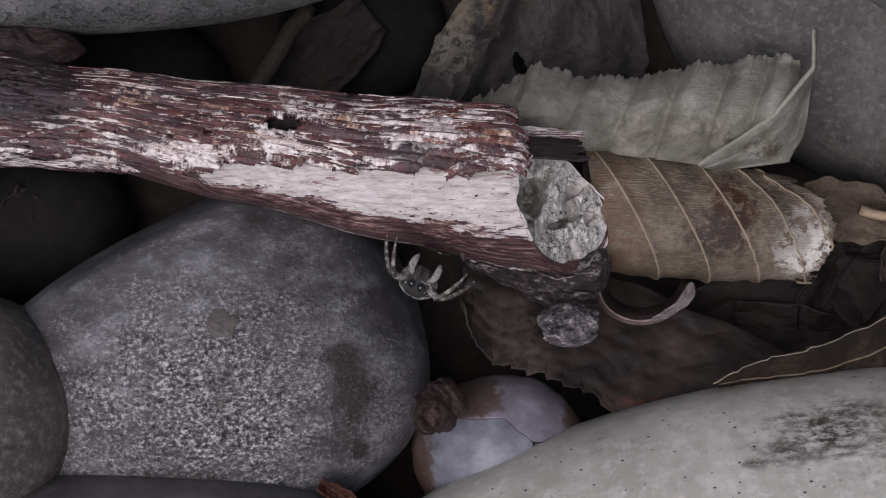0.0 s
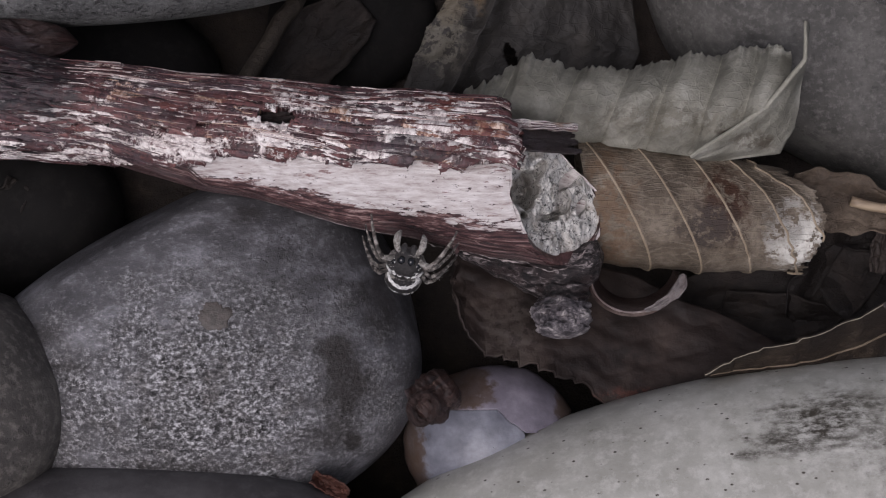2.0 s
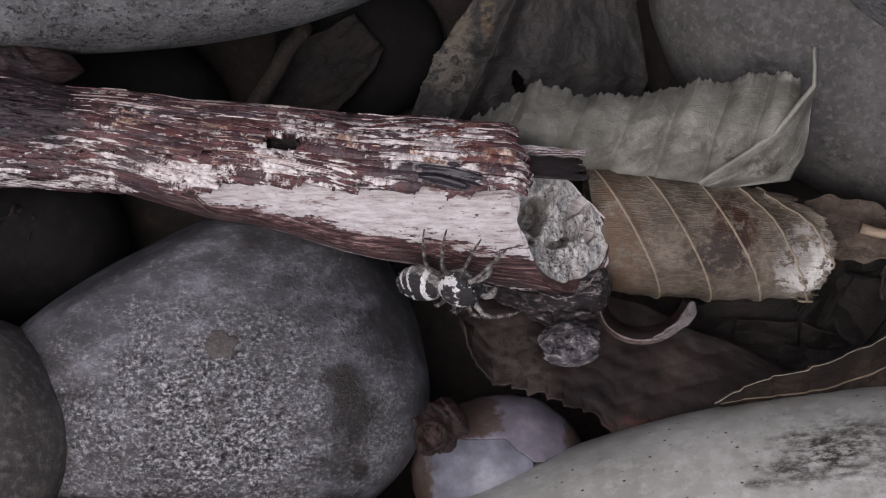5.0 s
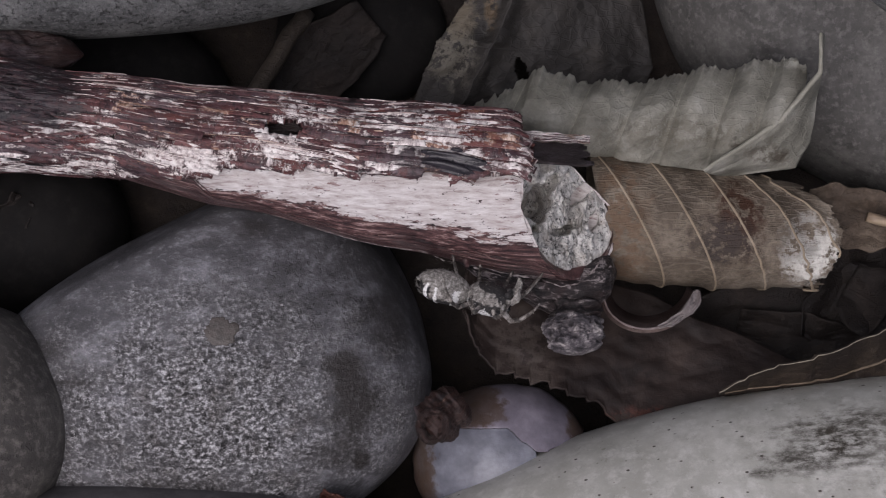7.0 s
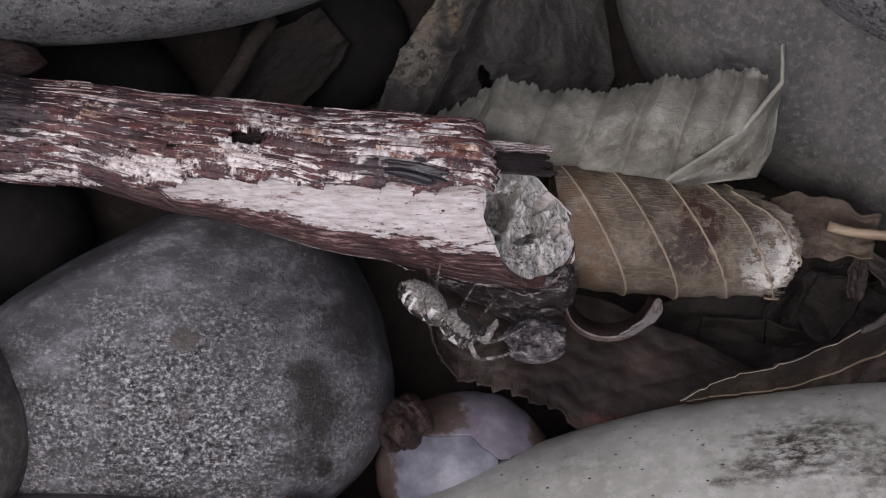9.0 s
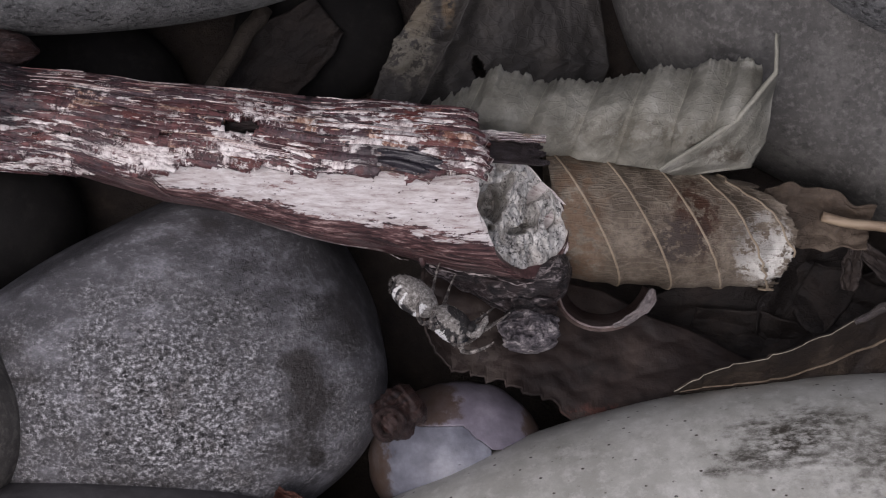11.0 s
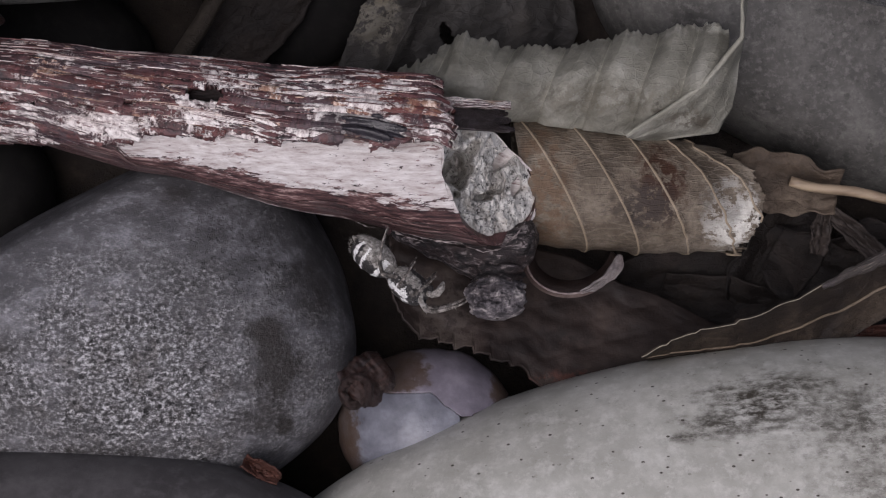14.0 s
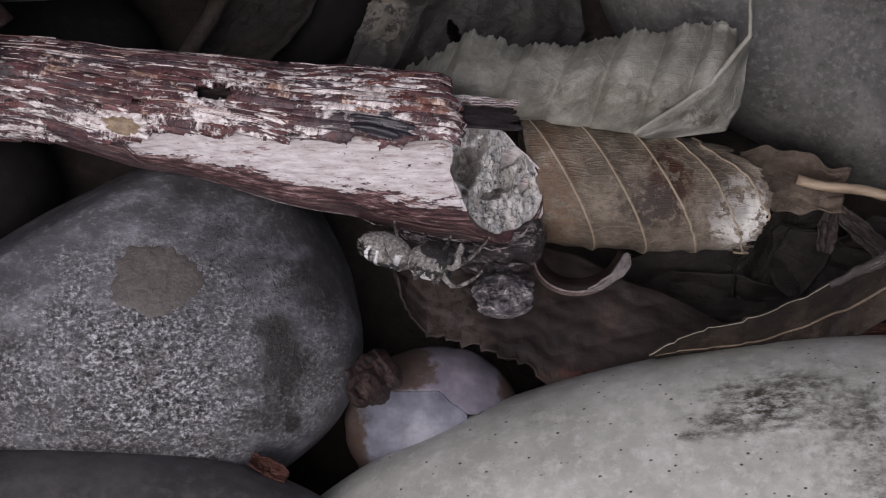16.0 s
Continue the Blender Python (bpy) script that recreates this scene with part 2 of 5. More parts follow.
    return k.done(col, k.ramp(dust, (0.35, 0.42), (0.65, 0.66)), n, 0.5)


def pebbles():
    grey = speckled_stone()
    stone("pebble", "rounded grey pebble with pale specks and dark pits", material=grey, **BIG)
    # Second, wide entry paints the right side's shade; the others are dirt.
    white = stone_material("creamy_white_stone", (0.34, 0.332, 0.292), (0.45, 0.442, 0.397), (0.6, 0.59, 0.545), 0.9, 0.06, 0.03, 0.36,
                           [((3, 11.0, 7.0), (9, 3.4, 7), 0.45), ((10, 6.0, 8.0), (9, 7.0, 7), 0.7), ((-0.3, 11.4, 7.0), (4.2, 1.7, 6), 1.0), ((-2.6, 10.2, 7.0), (2.8, 0.9, 6), 0.9), ((-4.8, 9.6, 7), (0.9, 0.5, 5), 1.0), ((5.6, 10.8, 7), (3.6, 1.9, 6), 0.7), ((2.0, 12.6, 6), (4.0, 0.9, 6), 0.8)],
                           (0.042, 0.034, 0.024), dots=0.95, spec=0.5, patchy=0.08)
    stone("pebble", "smooth creamy white pebble with black dirt stains", at(1440, 1065, 11.5), (33.5, 14.6, 11.0), (0, 0, 8), white, 4, 0.02, 2.0)
    top = stone_material("mid_grey_stone", (0.058, 0.058, 0.058), (0.145, 0.145, 0.142), (0.32, 0.32, 0.31), 3.0, 0.6, 0.22, 0.7)
    stone("pebble", "rough mid-grey pebble beyond the twig", at(195, -190, 14), (23.5, 8.9, 9.0), (0, 0, 4), top, 3, 0.03, 2.2)
    far = stone_material("far_grey_stone", (0.042, 0.04, 0.037), (0.09, 0.086, 0.079), (0.165, 0.159, 0.146), 2.0, 0.3, 0.07, 0.75)
    stone("pebble", "rough grey pebble behind dry leaves", at(1590, 100, 2.6), (18.3, 9.3, 8.2), (0, 0, -29), far, 5, 0.06, 2.3)
    smooth = stone_material("smooth_dark_stone", (0.048, 0.043, 0.044), (0.075, 0.069, 0.069), (0.115, 0.107, 0.107), 0.9, 0.1, 0.05, 0.65)
    stone("pebble", "smooth dark grey pebble at the edge", at(258, 1083, 15.5), (19.0, 8.8, 8.0), (0, 0, 0), smooth, 6, 0.03, 2.1)
    brown = stone_material("brownish_grey_stone", (0.04, 0.036, 0.033), (0.08, 0.073, 0.066), (0.17, 0.156, 0.137), 1.6, 0.35, 0.06, 0.75)
    stone("pebble", "brownish grey pebble beside a grey one", at(-112, 742, 14.0), (9.0, 8.0, 8.5), (0, 0, 20), brown, 7, 0.05, 2.2)
    # Near-black colour stands in for the shade of the gaps.
    dim = stone_material("gap_shaded_stone", (0.005, 0.0045, 0.0045), (0.009, 0.0082, 0.0078), (0.017, 0.0155, 0.0145), 0.9, 0.15, 0.03, 0.8, spec=0.2)
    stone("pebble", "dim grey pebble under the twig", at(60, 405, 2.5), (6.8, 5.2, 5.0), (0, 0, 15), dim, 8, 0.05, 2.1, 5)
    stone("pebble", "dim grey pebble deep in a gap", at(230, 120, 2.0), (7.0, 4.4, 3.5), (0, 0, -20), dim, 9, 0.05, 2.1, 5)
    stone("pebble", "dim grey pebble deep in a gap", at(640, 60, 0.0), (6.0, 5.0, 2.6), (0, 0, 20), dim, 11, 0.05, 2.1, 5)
    # unseen pebbles, added around the view to block low sky light
    rnd = random.Random(5)
    for i in range(26):
        a = 2 * math.pi * i / 26 + rnd.uniform(-0.08, 0.08)
        d = 1 if i % 2 else 1.35
        r = rnd.uniform(8, 12)
        c = Vector((math.cos(a) * 52 * d, math.sin(a) * 38 * d, r * 0.8 - 0.5 + 5 * (i % 3 == 0)))
        if c.z > r:
            c.z = r * 0.8
        stone("pebble", "unseen grey pebble added around the view", c, (r * 1.25, r, r * 0.9), (0, 0, rnd.uniform(0, 180)), (top, brown, far)[i % 3], 20 + i, 0.05, 2.2, 4)


# ---- twig ----
AXIS = [(-260, 190), (0, 194), (150, 212), (400, 257), (700, 310), (900, 343), (985, 372), (1060, 388)]
GIRTH = [(-260, 92), (0, 86), (150, 77), (400, 96), (700, 118), (900, 127), (985, 110), (1060, 94)]
TWIG_Z = 17.6


def on_twig(u, deg, lift=0.0):
    """A place on the twig at u of the plan's grid; 90 degrees faces up, 0 the plan's near side; lift in mm."""
    v, r = lerp(AXIS, u), lerp(GIRTH, u) / 29 + lift
    c = at(u, v, TWIG_Z)
    a = radians(deg)
    return c + Vector((0.16 * math.cos(a) * r * 0.5, -math.cos(a) * r, math.sin(a) * r))


def bark_material(name, pale_amount, dark, mid, pale, size=(1.0, 1.0)):
    """Bark whose grain follows the sheet it lies on; size is the sheet's length and girth in mm."""
    k = Nodes(name)
    lx, ly = size

    def along(squeeze, shift=0.0):
        n = k.put("ShaderNodeMapping")
        k.t.links.new(k.co.outputs["UV"], n.inputs["Vector"])
        n.inputs["Scale"].default_value = (lx * squeeze, ly, 1)
        n.inputs["Location"].default_value = (shift, shift, shift)
        return n.outputs["Vector"]

    long = k.noise(along(0.06), 4.0, 6, 0.72)
    thin = k.noise(along(0.05, 3.0), 10.0, 4, 0.7)
    chip = k.noise(along(0.17, 7.0), 4.5, 7, 0.8)
    ragged = k.noise(along(0.35, 5.0), 8.0, 4, 0.7)
    wide = k.noise(along(0.45, 11.0), 0.28, 3, 0.55)
    # red-brown skin, in places weathered to a purplish grey
    col = k.ramp(long, (0.3, dark), (0.47, mid), (0.62, tuple(min(1, c * 1.5) for c in mid)), (0.75, tuple(min(1, c * 2.3) for c in mid)))
    grey = k.ramp(k.noise(along(0.4, 2.0), 0.5, 5, 0.65), (0.5, 0.0), (0.62, 0.75))
    col = k.mix(grey, col, k.ramp(long, (0.3, (0.022, 0.018, 0.024)), (0.55, (0.11, 0.088, 0.1)), (0.7, (0.2, 0.165, 0.18))))
    hatch = k.noise(along(0.13, 6.0), 9.0, 5, 0.85)
    col = k.mix(k.ramp(hatch, (0.38, 0.85), (0.5, 0.0)), col, dark)
    col = k.mix(k.ramp(hatch, (0.57, 0.0), (0.68, 0.5)), col, tuple(0.5 * a + 0.3 * b for a, b in zip(mid, pale)))
    # thin pale streaks along the grain
    line = k.math("ADD", thin, k.math("MULTIPLY", wide, 0.22))
    line = k.math("ADD", line, k.math("MULTIPLY", ragged, 0.2))
    lines = k.ramp(line, (0.768 - pale_amount, 0.0), (0.784 - pale_amount, 1.0))
    # flaked patches with torn ends
    patch = k.math("ADD", chip, k.math("MULTIPLY", wide, 0.25))
    patch = k.math("ADD", patch, k.math("MULTIPLY", thin, 0.28))
    flakes = k.ramp(patch, (0.856 - pale_amount, 0.0), (0.864 - pale_amount, 1.0))
    f = k.math("MAXIMUM", lines, flakes)
    fine = k.noise(along(0.2, 1.0), 7.0, 5, 0.75)
    shade = k.ramp(fine, (0.4, tuple(c * 0.22 for c in pale)), (0.47, tuple(c * 0.8 for c in pale)), (0.53, pale))
    tan = k.ramp(k.noise(along(0.35, 9.0), 1.1, 4, 0.65), (0.56, 0.0), (0.6, 0.85 if pale_amount > -0.01 else 0.2))
    shade = k.mix(tan, shade, k.ramp(fine, (0.35, (0.3, 0.15, 0.07)), (0.6, (0.66, 0.46, 0.3))))
    col = k.mix(f, col, shade)
    crack = k.ramp(k.noise(along(0.06, 4.0), 2.6, 4, 0.65), (0.35, 1.0), (0.39, 0.0))
    col = k.mix(k.math("MULTIPLY", crack, 0.85), col, (0.01, 0.006, 0.006))
    n = k.bump(long, 0.16)
    n = k.bump(thin, 0.1, n)
    n = k.bump(fine, 0.05, n)
    n = k.bump(f, 0.03, n)
    return k.done(col, k.ramp(long, (0.3, 0.3), (0.7, 0.55)), n, 0.5)


SHELL_MM = 41.0


def twig_deg(u, v):
    """The angle on the twig's upper half at the plan's grid place (u, v)."""
    return math.degrees(math.acos(max(-1.0, min(1.0, (v - lerp(AXIS, u)) / lerp(GIRTH, u)))))


def shell_bark():
    """Weathered bark: dark red-brown skin, thin pale streaks, mottled pale flakes, tan ribs and black stains."""
    k = Nodes("flaking_bark")

    def along(squeeze, shift=0.0, squash=1.0):
        n = k.put("ShaderNodeMapping")
        k.t.links.new(k.co.outputs["UV"], n.inputs["Vector"])
        n.inputs["Scale"].default_value = (squeeze, squash, 1)
        n.inputs["Location"].default_value = (shift, shift, shift)
        return n.outputs["Vector"]

    wob = k.noise(along(0.5, 21.0), 0.9, 5, 0.65)

    def zone(u, v, ru, rv, amount):
        """A soft ragged spot round a place of the bark, with its half length and half breadth in mm."""
        sub = k.put("ShaderNodeVectorMath")
        sub.operation = "SUBTRACT"
        k.t.links.new(k.co.outputs["UV"], sub.inputs[0])
        sub.inputs[1].default_value = (SHELL_MM * (u + 245) / 1185, radians(twig_deg(u, v)) * 3.7, 0)
        div = k.put("ShaderNodeVectorMath")
        div.operation = "DIVIDE"
        k.plug(sub.outputs[0], div.inputs[0])
        div.inputs[1].default_value = (ru, rv, 1)
        ln = k.put("ShaderNodeVectorMath")
        ln.operation = "LENGTH"
        k.plug(div.outputs[0], ln.inputs[0])
        d = k.math("ADD", ln.outputs["Value"], k.math("MULTIPLY", k.math("SUBTRACT", wob, 0.5), 1.3))
        return k.math("MULTIPLY", k.ramp(d, (0.35, 1.0), (1.05, 0.0)), amount)

    def total(*zones):
        out = zones[0]
        for z in zones[1:]:
            out = k.math("ADD", out, z)
        return out

    grain = k.noise(along(0.07), 4.5, 6, 0.72)
    hair = k.noise(along(0.045, 3.0), 9.0, 4, 0.7)
    mottle = k.noise(along(0.34, 7.0), 4.0, 7, 0.8)
    fleck = k.noise(along(0.2, 5.0), 6.0, 5, 0.75)
    fine = k.noise(along(0.3, 1.0), 11.0, 4, 0.75)
    col = k.ramp(grain, (0.3, (0.016, 0.008, 0.009)), (0.44, (0.068, 0.026, 0.027)), (0.56, (0.145, 0.056, 0.054)), (0.68, (0.29, 0.135, 0.12)))
    # weathered to a purplish grey in long patches
    grey = k.ramp(k.noise(along(0.3, 2.0), 0.7, 6, 0.7), (0.48, 0.0), (0.62, 0.65))
    col = k.mix(grey, col, k.ramp(fleck, (0.35, (0.03, 0.024, 0.03)), (0.52, (0.1, 0.082, 0.094)), (0.68, (0.26, 0.22, 0.235))))
    col = k.mix(k.ramp(fine, (0.38, 0.85), (0.5, 0.0)), col, (0.02, 0.01, 0.011))
    # tan and orange ribs towards the torn end
    ribs = total(zone(800, 255, 7.5, 3.6, 0.09), zone(620, 235, 3.0, 1.8, 0.1), zone(420, 190, 4.5, 2.0, 0.06), zone(250, 190, 3.0, 1.0, 0.08))
    tan = k.ramp(k.math("ADD", k.noise(along(0.1, 9.0), 3.4, 5, 0.72), ribs), (0.63, 0.0), (0.66, 0.95))
    col = k.mix(tan, col, k.ramp(fine, (0.38, (0.16, 0.07, 0.05)), (0.5, (0.42, 0.25, 0.17)), (0.62, (0.84, 0.7, 0.6))))
    red = k.ramp(k.math("ADD", k.noise(along(0.2, 15.0), 1.6, 5, 0.7), zone(830, 235, 5.0, 2.5, 0.12)), (0.56, 0.0), (0.64, 0.55))
    col = k.mix(red, col, (0.17, 0.045, 0.032))
    # thin pale streaks along the grain
    more = total(zone(60, 275, 6.5, 1.6, 0.13), zone(230, 165, 6.0, 1.4, 0.03), zone(200, 240, 6, 1.6, 0.06), zone(780, 240, 7.0, 2.6, 0.09), zone(560, 280, 6.0, 0.8, 0.1), zone(-120, 230, 6, 4, 0.08))
    streak = k.ramp(k.math("ADD", k.math("ADD", hair, k.math("MULTIPLY", fine, 0.12)), more), (0.622, 0.0), (0.655, 1.0))
    # mottled pale flakes
    worn = total(zone(340, 275, 4.2, 1.5, 0.24), zone(210, 285, 4.5, 0.9, 0.15), zone(560, 205, 3.6, 1.5, 0.17), zone(500, 250, 2.6, 1.0, 0.2),
                 zone(660, 240, 2.6, 0.9, 0.1), zone(520, 285, 6.0, 0.9, 0.1), zone(380, 215, 2.0, 1.0, 0.1), zone(130, 265, 3.0, 0.8, 0.1), zone(880, 285, 1.4, 0.6, 0.12), zone(780, 245, 5.5, 3.0, -0.12))
    flake = k.ramp(k.math("ADD", k.math("ADD", mottle, k.math("MULTIPLY", hair, 0.2)), worn), (0.735, 0.0), (0.76, 1.0))
    f = k.math("MAXIMUM", streak, flake)
    pale = k.ramp(k.math("ADD", fleck, k.math("MULTIPLY", k.math("SUBTRACT", fine, 0.5), 0.5)), (0.34, (0.16, 0.11, 0.105)), (0.44, (0.5, 0.42, 0.4)), (0.55, (0.86, 0.79, 0.75)), (0.7, (0.97, 0.92, 0.88)))
    col = k.mix(f, col, pale)
    crack = k.ramp(k.noise(along(0.05, 4.0), 3.0, 4, 0.65), (0.345, 1.0), (0.375, 0.0))
    col = k.mix(k.math("MULTIPLY", crack, 0.9), col, (0.01, 0.006, 0.006))
    # black stains
    black = k.math("MINIMUM", total(zone(75, 165, 4.0, 2.8, 1.8), zone(95, 125, 3.0, 2.8, 1.8), zone(10, 200, 3.4, 1.2, 1.2), zone(740, 285, 2.4, 0.8, 0.8), zone(830, 295, 2.0, 0.5, 0.5), zone(760, 210, 1.8, 0.6, 0.5)), 1.0)
    col = k.mix(k.math("MULTIPLY", black, k.ramp(fleck, (0.4, 1.0), (0.66, 0.55))), col, k.ramp(grain, (0.38, (0.006, 0.005, 0.006)), (0.62, (0.026, 0.02, 0.025))))
    n = k.bump(grain, 0.2)
    n = k.bump(hair, 0.1, n)
    n = k.bump(fine, 0.07, n)
    n = k.bump(f, 0.05, n)
    return k.done(col, k.ramp(fleck, (0.35, 0.34), (0.65, 0.6)), n, 0.5)


def shell_edge(u):
    return lerp([(-245, -25), (120, -25), (200, 20), (300, 44), (366, 57), (410, 68), (460, 72), (600, 82), (700, 88), (800, 93), (940, 106)], u)


def shell_lift(u, deg):
    ridge = 0.15 * fbm((u * 0.004, deg * 0.06, 1.0), 3) + 0.1 * fbm((u * 0.006, deg * 0.2, 7.0), 3)
    ridge += 0.16 * abs(noise.noise((u * 0.003, deg * 0.14, 13.0))) - 0.08
    ridge += 0.05 * noise.noise((u * 0.012, deg * 0.6, 21.0))
    # parallel ribs towards the torn end
    ridge += 0.13 * math.sin(deg * 0.9 + u * 0.004 + 2 * noise.noise((u * 0.01, deg * 0.05, 2))) * lerp([(560, 0), (760, 1)], u)
    return ridge + 0.17 + 0.6 * lerp([(640, 0), (930, 1)], u)


def twig():
    root = thing("broken_twig", at(400, 257, TWIG_Z - 3.6))
    tagged(root, "broken twig with flaking red-brown bark and bare pale wood", "twig")
    k = Nodes("bare_pale_wood")
    v = k.mm((0.16, 1, 1), turn=(0, 0, 9.5))
    g = k.noise(v, 3.2, 6, 0.72)
    col = k.ramp(g, (0.36, (0.36, 0.295, 0.28)), (0.43, (0.53, 0.47, 0.45)), (0.52, (0.63, 0.585, 0.565)), (0.62, (0.75, 0.71, 0.69)))
    streak = k.noise(k.mm((0.25, 1, 1), turn=(0, 0, 9.5)), 1.8, 7, 0.75)
    col = k.mix(k.ramp(streak, (0.37, 0.85), (0.41, 0.0)), col, (0.2, 0.1, 0.09))
    split = k.put("ShaderNodeSeparateXYZ")
    k.t.links.new(k.co.outputs["UV"], split.inputs[0])
    # remains of thin red skin towards the lower side, with ragged islands
    border = k.math("MULTIPLY_ADD", split.outputs[0], 38.6 / 360)
    border.node.inputs[2].default_value = 19.5 / 360
    over = k.math("MULTIPLY", k.math("SUBTRACT", border, split.outputs[1]), 4.6)
    rag = k.math("ADD", k.noise(k.mm((0.2, 1, 1), turn=(0, 0, 9.5)), 1.3, 7, 0.72), k.math("MULTIPLY", k.noise(k.mm((0.3, 1, 1), turn=(0, 0, 9.5)), 4.5, 4, 0.7), 0.12))
    rest = k.math("ADD", rag, over)
    skin = k.ramp(k.noise(k.mm((0.07, 1, 1), turn=(0, 0, 9.5)), 4.5, 6, 0.72), (0.38, (0.018, 0.009, 0.01)), (0.47, (0.065, 0.03, 0.03)), (0.55, (0.14, 0.07, 0.066)), (0.63, (0.4, 0.28, 0.255)))
    col = k.mix(k.ramp(rest, (0.575, 0.0), (0.595, 1.0)), col, skin)
    spots = k.ramp(k.noise(k.mm((0.5, 1, 1), turn=(0, 0, 9.5)), 3.4, 4, 0.7), (0.33, 1.0), (0.37, 0.0))
    col = k.mix(spots, col, (0.05, 0.03, 0.028))
    wood = k.done(col, 0.6, k.bump(g, 0.15), 0.4)

    def core(s, t):
        deg = 360 * t
        stop = 999 - 86 * math.sin(radians(deg)) + 8 * noise.noise((math.cos(radians(deg)) * 4, math.sin(radians(deg)) * 4, 1))
        u = -240 + (stop + 240) * s
        w = 0.12 * fbm((u * 0.008, math.cos(radians(deg)) * 2.2, math.sin(radians(deg)) * 2.2))
        low = max(0.0, math.cos(radians(deg + 20)))
        bore = math.exp(-((u - 512) / 40) ** 2 - ((deg - 117) / 12) ** 2)
        return on_twig(u, deg, w * (1 - 0.6 * low) - 0.35 + 0.45 * low - 1.6 * bore)
    part("wood", sheet(core, 260, 96, closed=True), wood, root, "bare pale wood")

    # torn cap of the broken end
    k = Nodes("broken_wood")
    v = k.mm()
    g = k.noise(k.mm((1, 0.35, 1), turn=(0, 0, 25)), 1.6, 7, 0.72, 0.3)
    col = k.ramp(g, (0.3, (0.16, 0.15, 0.14)), (0.42, (0.45, 0.43, 0.4)), (0.55, (0.72, 0.7, 0.66)))
    speck = k.math("ADD", k.noise(v, 3.6, 4, 0.75), k.math("MULTIPLY", k.near((21.2, -6.3, 5.5), (2.4, 1.5, 3.5), 0.7), -0.07))
    col = k.mix(k.ramp(speck, (0.385, 0.9), (0.43, 0.0)), col, (0.03, 0.028, 0.026))
    col = k.mix(k.ramp(k.noise(v, 0.7, 4, 0.6), (0.5, 0.0), (0.62, 0.55)), col, (0.33, 0.29, 0.24))
    raw = k.done(col, 0.8, k.bump(g, 0.35))
    pits = ((-1.75, 0.75, 1.0, 1.15, 2.6, 0), (-2.1, -0.75, 0.55, 0.3, 1.2, 0), (1.2, 1.5, 0.35, 1.0, 1.3, -32), (0.0, -0.85, 0.75, 0.3, 1.1, 20), (-0.9, 1.9, 0.35, 0.9, 1.1, -20), (0.75, 0.3, 0.5, 1.0, 0.7, -8), (2.0, -0.3, 0.35, 0.7, 0.9, -10))

    def end(s, t):
        deg = 360 * t
        c8, s8 = math.cos(radians(deg)), math.sin(radians(deg))
        p = on_twig(994 - 86 * s8 + 8 * noise.noise((c8 * 4, s8 * 4, 1)), deg, -0.38 - 0.1 * max(0.0, math.cos(radians(deg + 20))))
        c = on_twig(992, 90, -lerp(GIRTH, 992) / 29)
        q = c.lerp(p, s)
        x, y = q.x - c.x, q.y - c.y
        w = min(1.0, 4.0 * (1 - s) + 0.05)
        # flat-sided splinters, each tilted its own way
        site = noise.voronoi(Vector((x * 0.6 + 4, y * 0.5 + 9, 2)))[1][0]
        tilt = Vector((noise.noise(site * 3.1), noise.noise(site * 2.3 + Vector((7, 1, 3))), 0))
        h = 1.1 * (tilt.x * (x * 0.6 + 4 - site.x) + tilt.y * (y * 0.5 + 9 - site.y)) + 0.35 * noise.noise(site * 5.7)
        h += 0.4 * fbm((x * 1.5 - y * 0.5, y * 0.7, 4), 6, 0.62) + 0.22 * abs(noise.noise((x * 3.2 + y, y * 1.1, 9)))
        sunk = 0.0
        for px, py, rx, ry, deep, turn in pits:
            a = radians(turn)
            dx, dy = (x - px) * math.cos(a) + (y - py) * math.sin(a), -(x - px) * math.sin(a) + (y - py) * math.cos(a)
            e = (dx / rx) ** 2 + (dy / ry) ** 2 + 0.5 * noise.noise((x * 1.7, y * 1.7, px))
            sunk += 1.7 * deep * max(0.0, min(1.0, 2.4 - 2.2 * e))
        q += Vector((0.5, 0, 0.85)) * (h * w - 0.1 * w) - Vector((0.1, 0, 1.0)) * sunk * w
        return q
    part("broken_end", sheet(end, 90, 180, closed=True), raw, root, "rough grey broken wood")

    k = Nodes("thin_brown_bark")
    def lane(squeeze, shift):
        n = k.put("ShaderNodeMapping")
        k.t.links.new(k.co.outputs["UV"], n.inputs["Vector"])
        n.inputs["Scale"].default_value = (squeeze, 1, 1)
        n.inputs["Location"].default_value = (shift, shift, 0)
        return n.outputs["Vector"]
    g = k.noise(lane(0.06, 0.0), 5.0, 6, 0.74)
    h = k.noise(lane(0.12, 4.0), 9.0, 4, 0.75)
    col = k.ramp(g, (0.38, (0.012, 0.006, 0.007)), (0.47, (0.05, 0.023, 0.023)), (0.55, (0.12, 0.058, 0.055)), (0.63, (0.38, 0.26, 0.235)))
    col = k.mix(k.ramp(h, (0.38, 0.7), (0.5, 0.0)), col, (0.02, 0.009, 0.009))
    col = k.mix(k.ramp(h, (0.62, 0.0), (0.67, 0.75)), col, (0.5, 0.38, 0.34))
    col = k.mix(k.ramp(k.noise(lane(0.3, 9.0), 0.8, 5, 0.65), (0.5, 0.0), (0.62, 0.6)), col, k.ramp(g, (0.35, (0.04, 0.03, 0.03)), (0.65, (0.17, 0.13, 0.125))))
    lower = k.done(col, k.ramp(g, (0.35, 0.3), (0.65, 0.5)), k.bump(h, 0.06, k.bump(g, 0.12)), 0.5)

    bark = shell_bark()

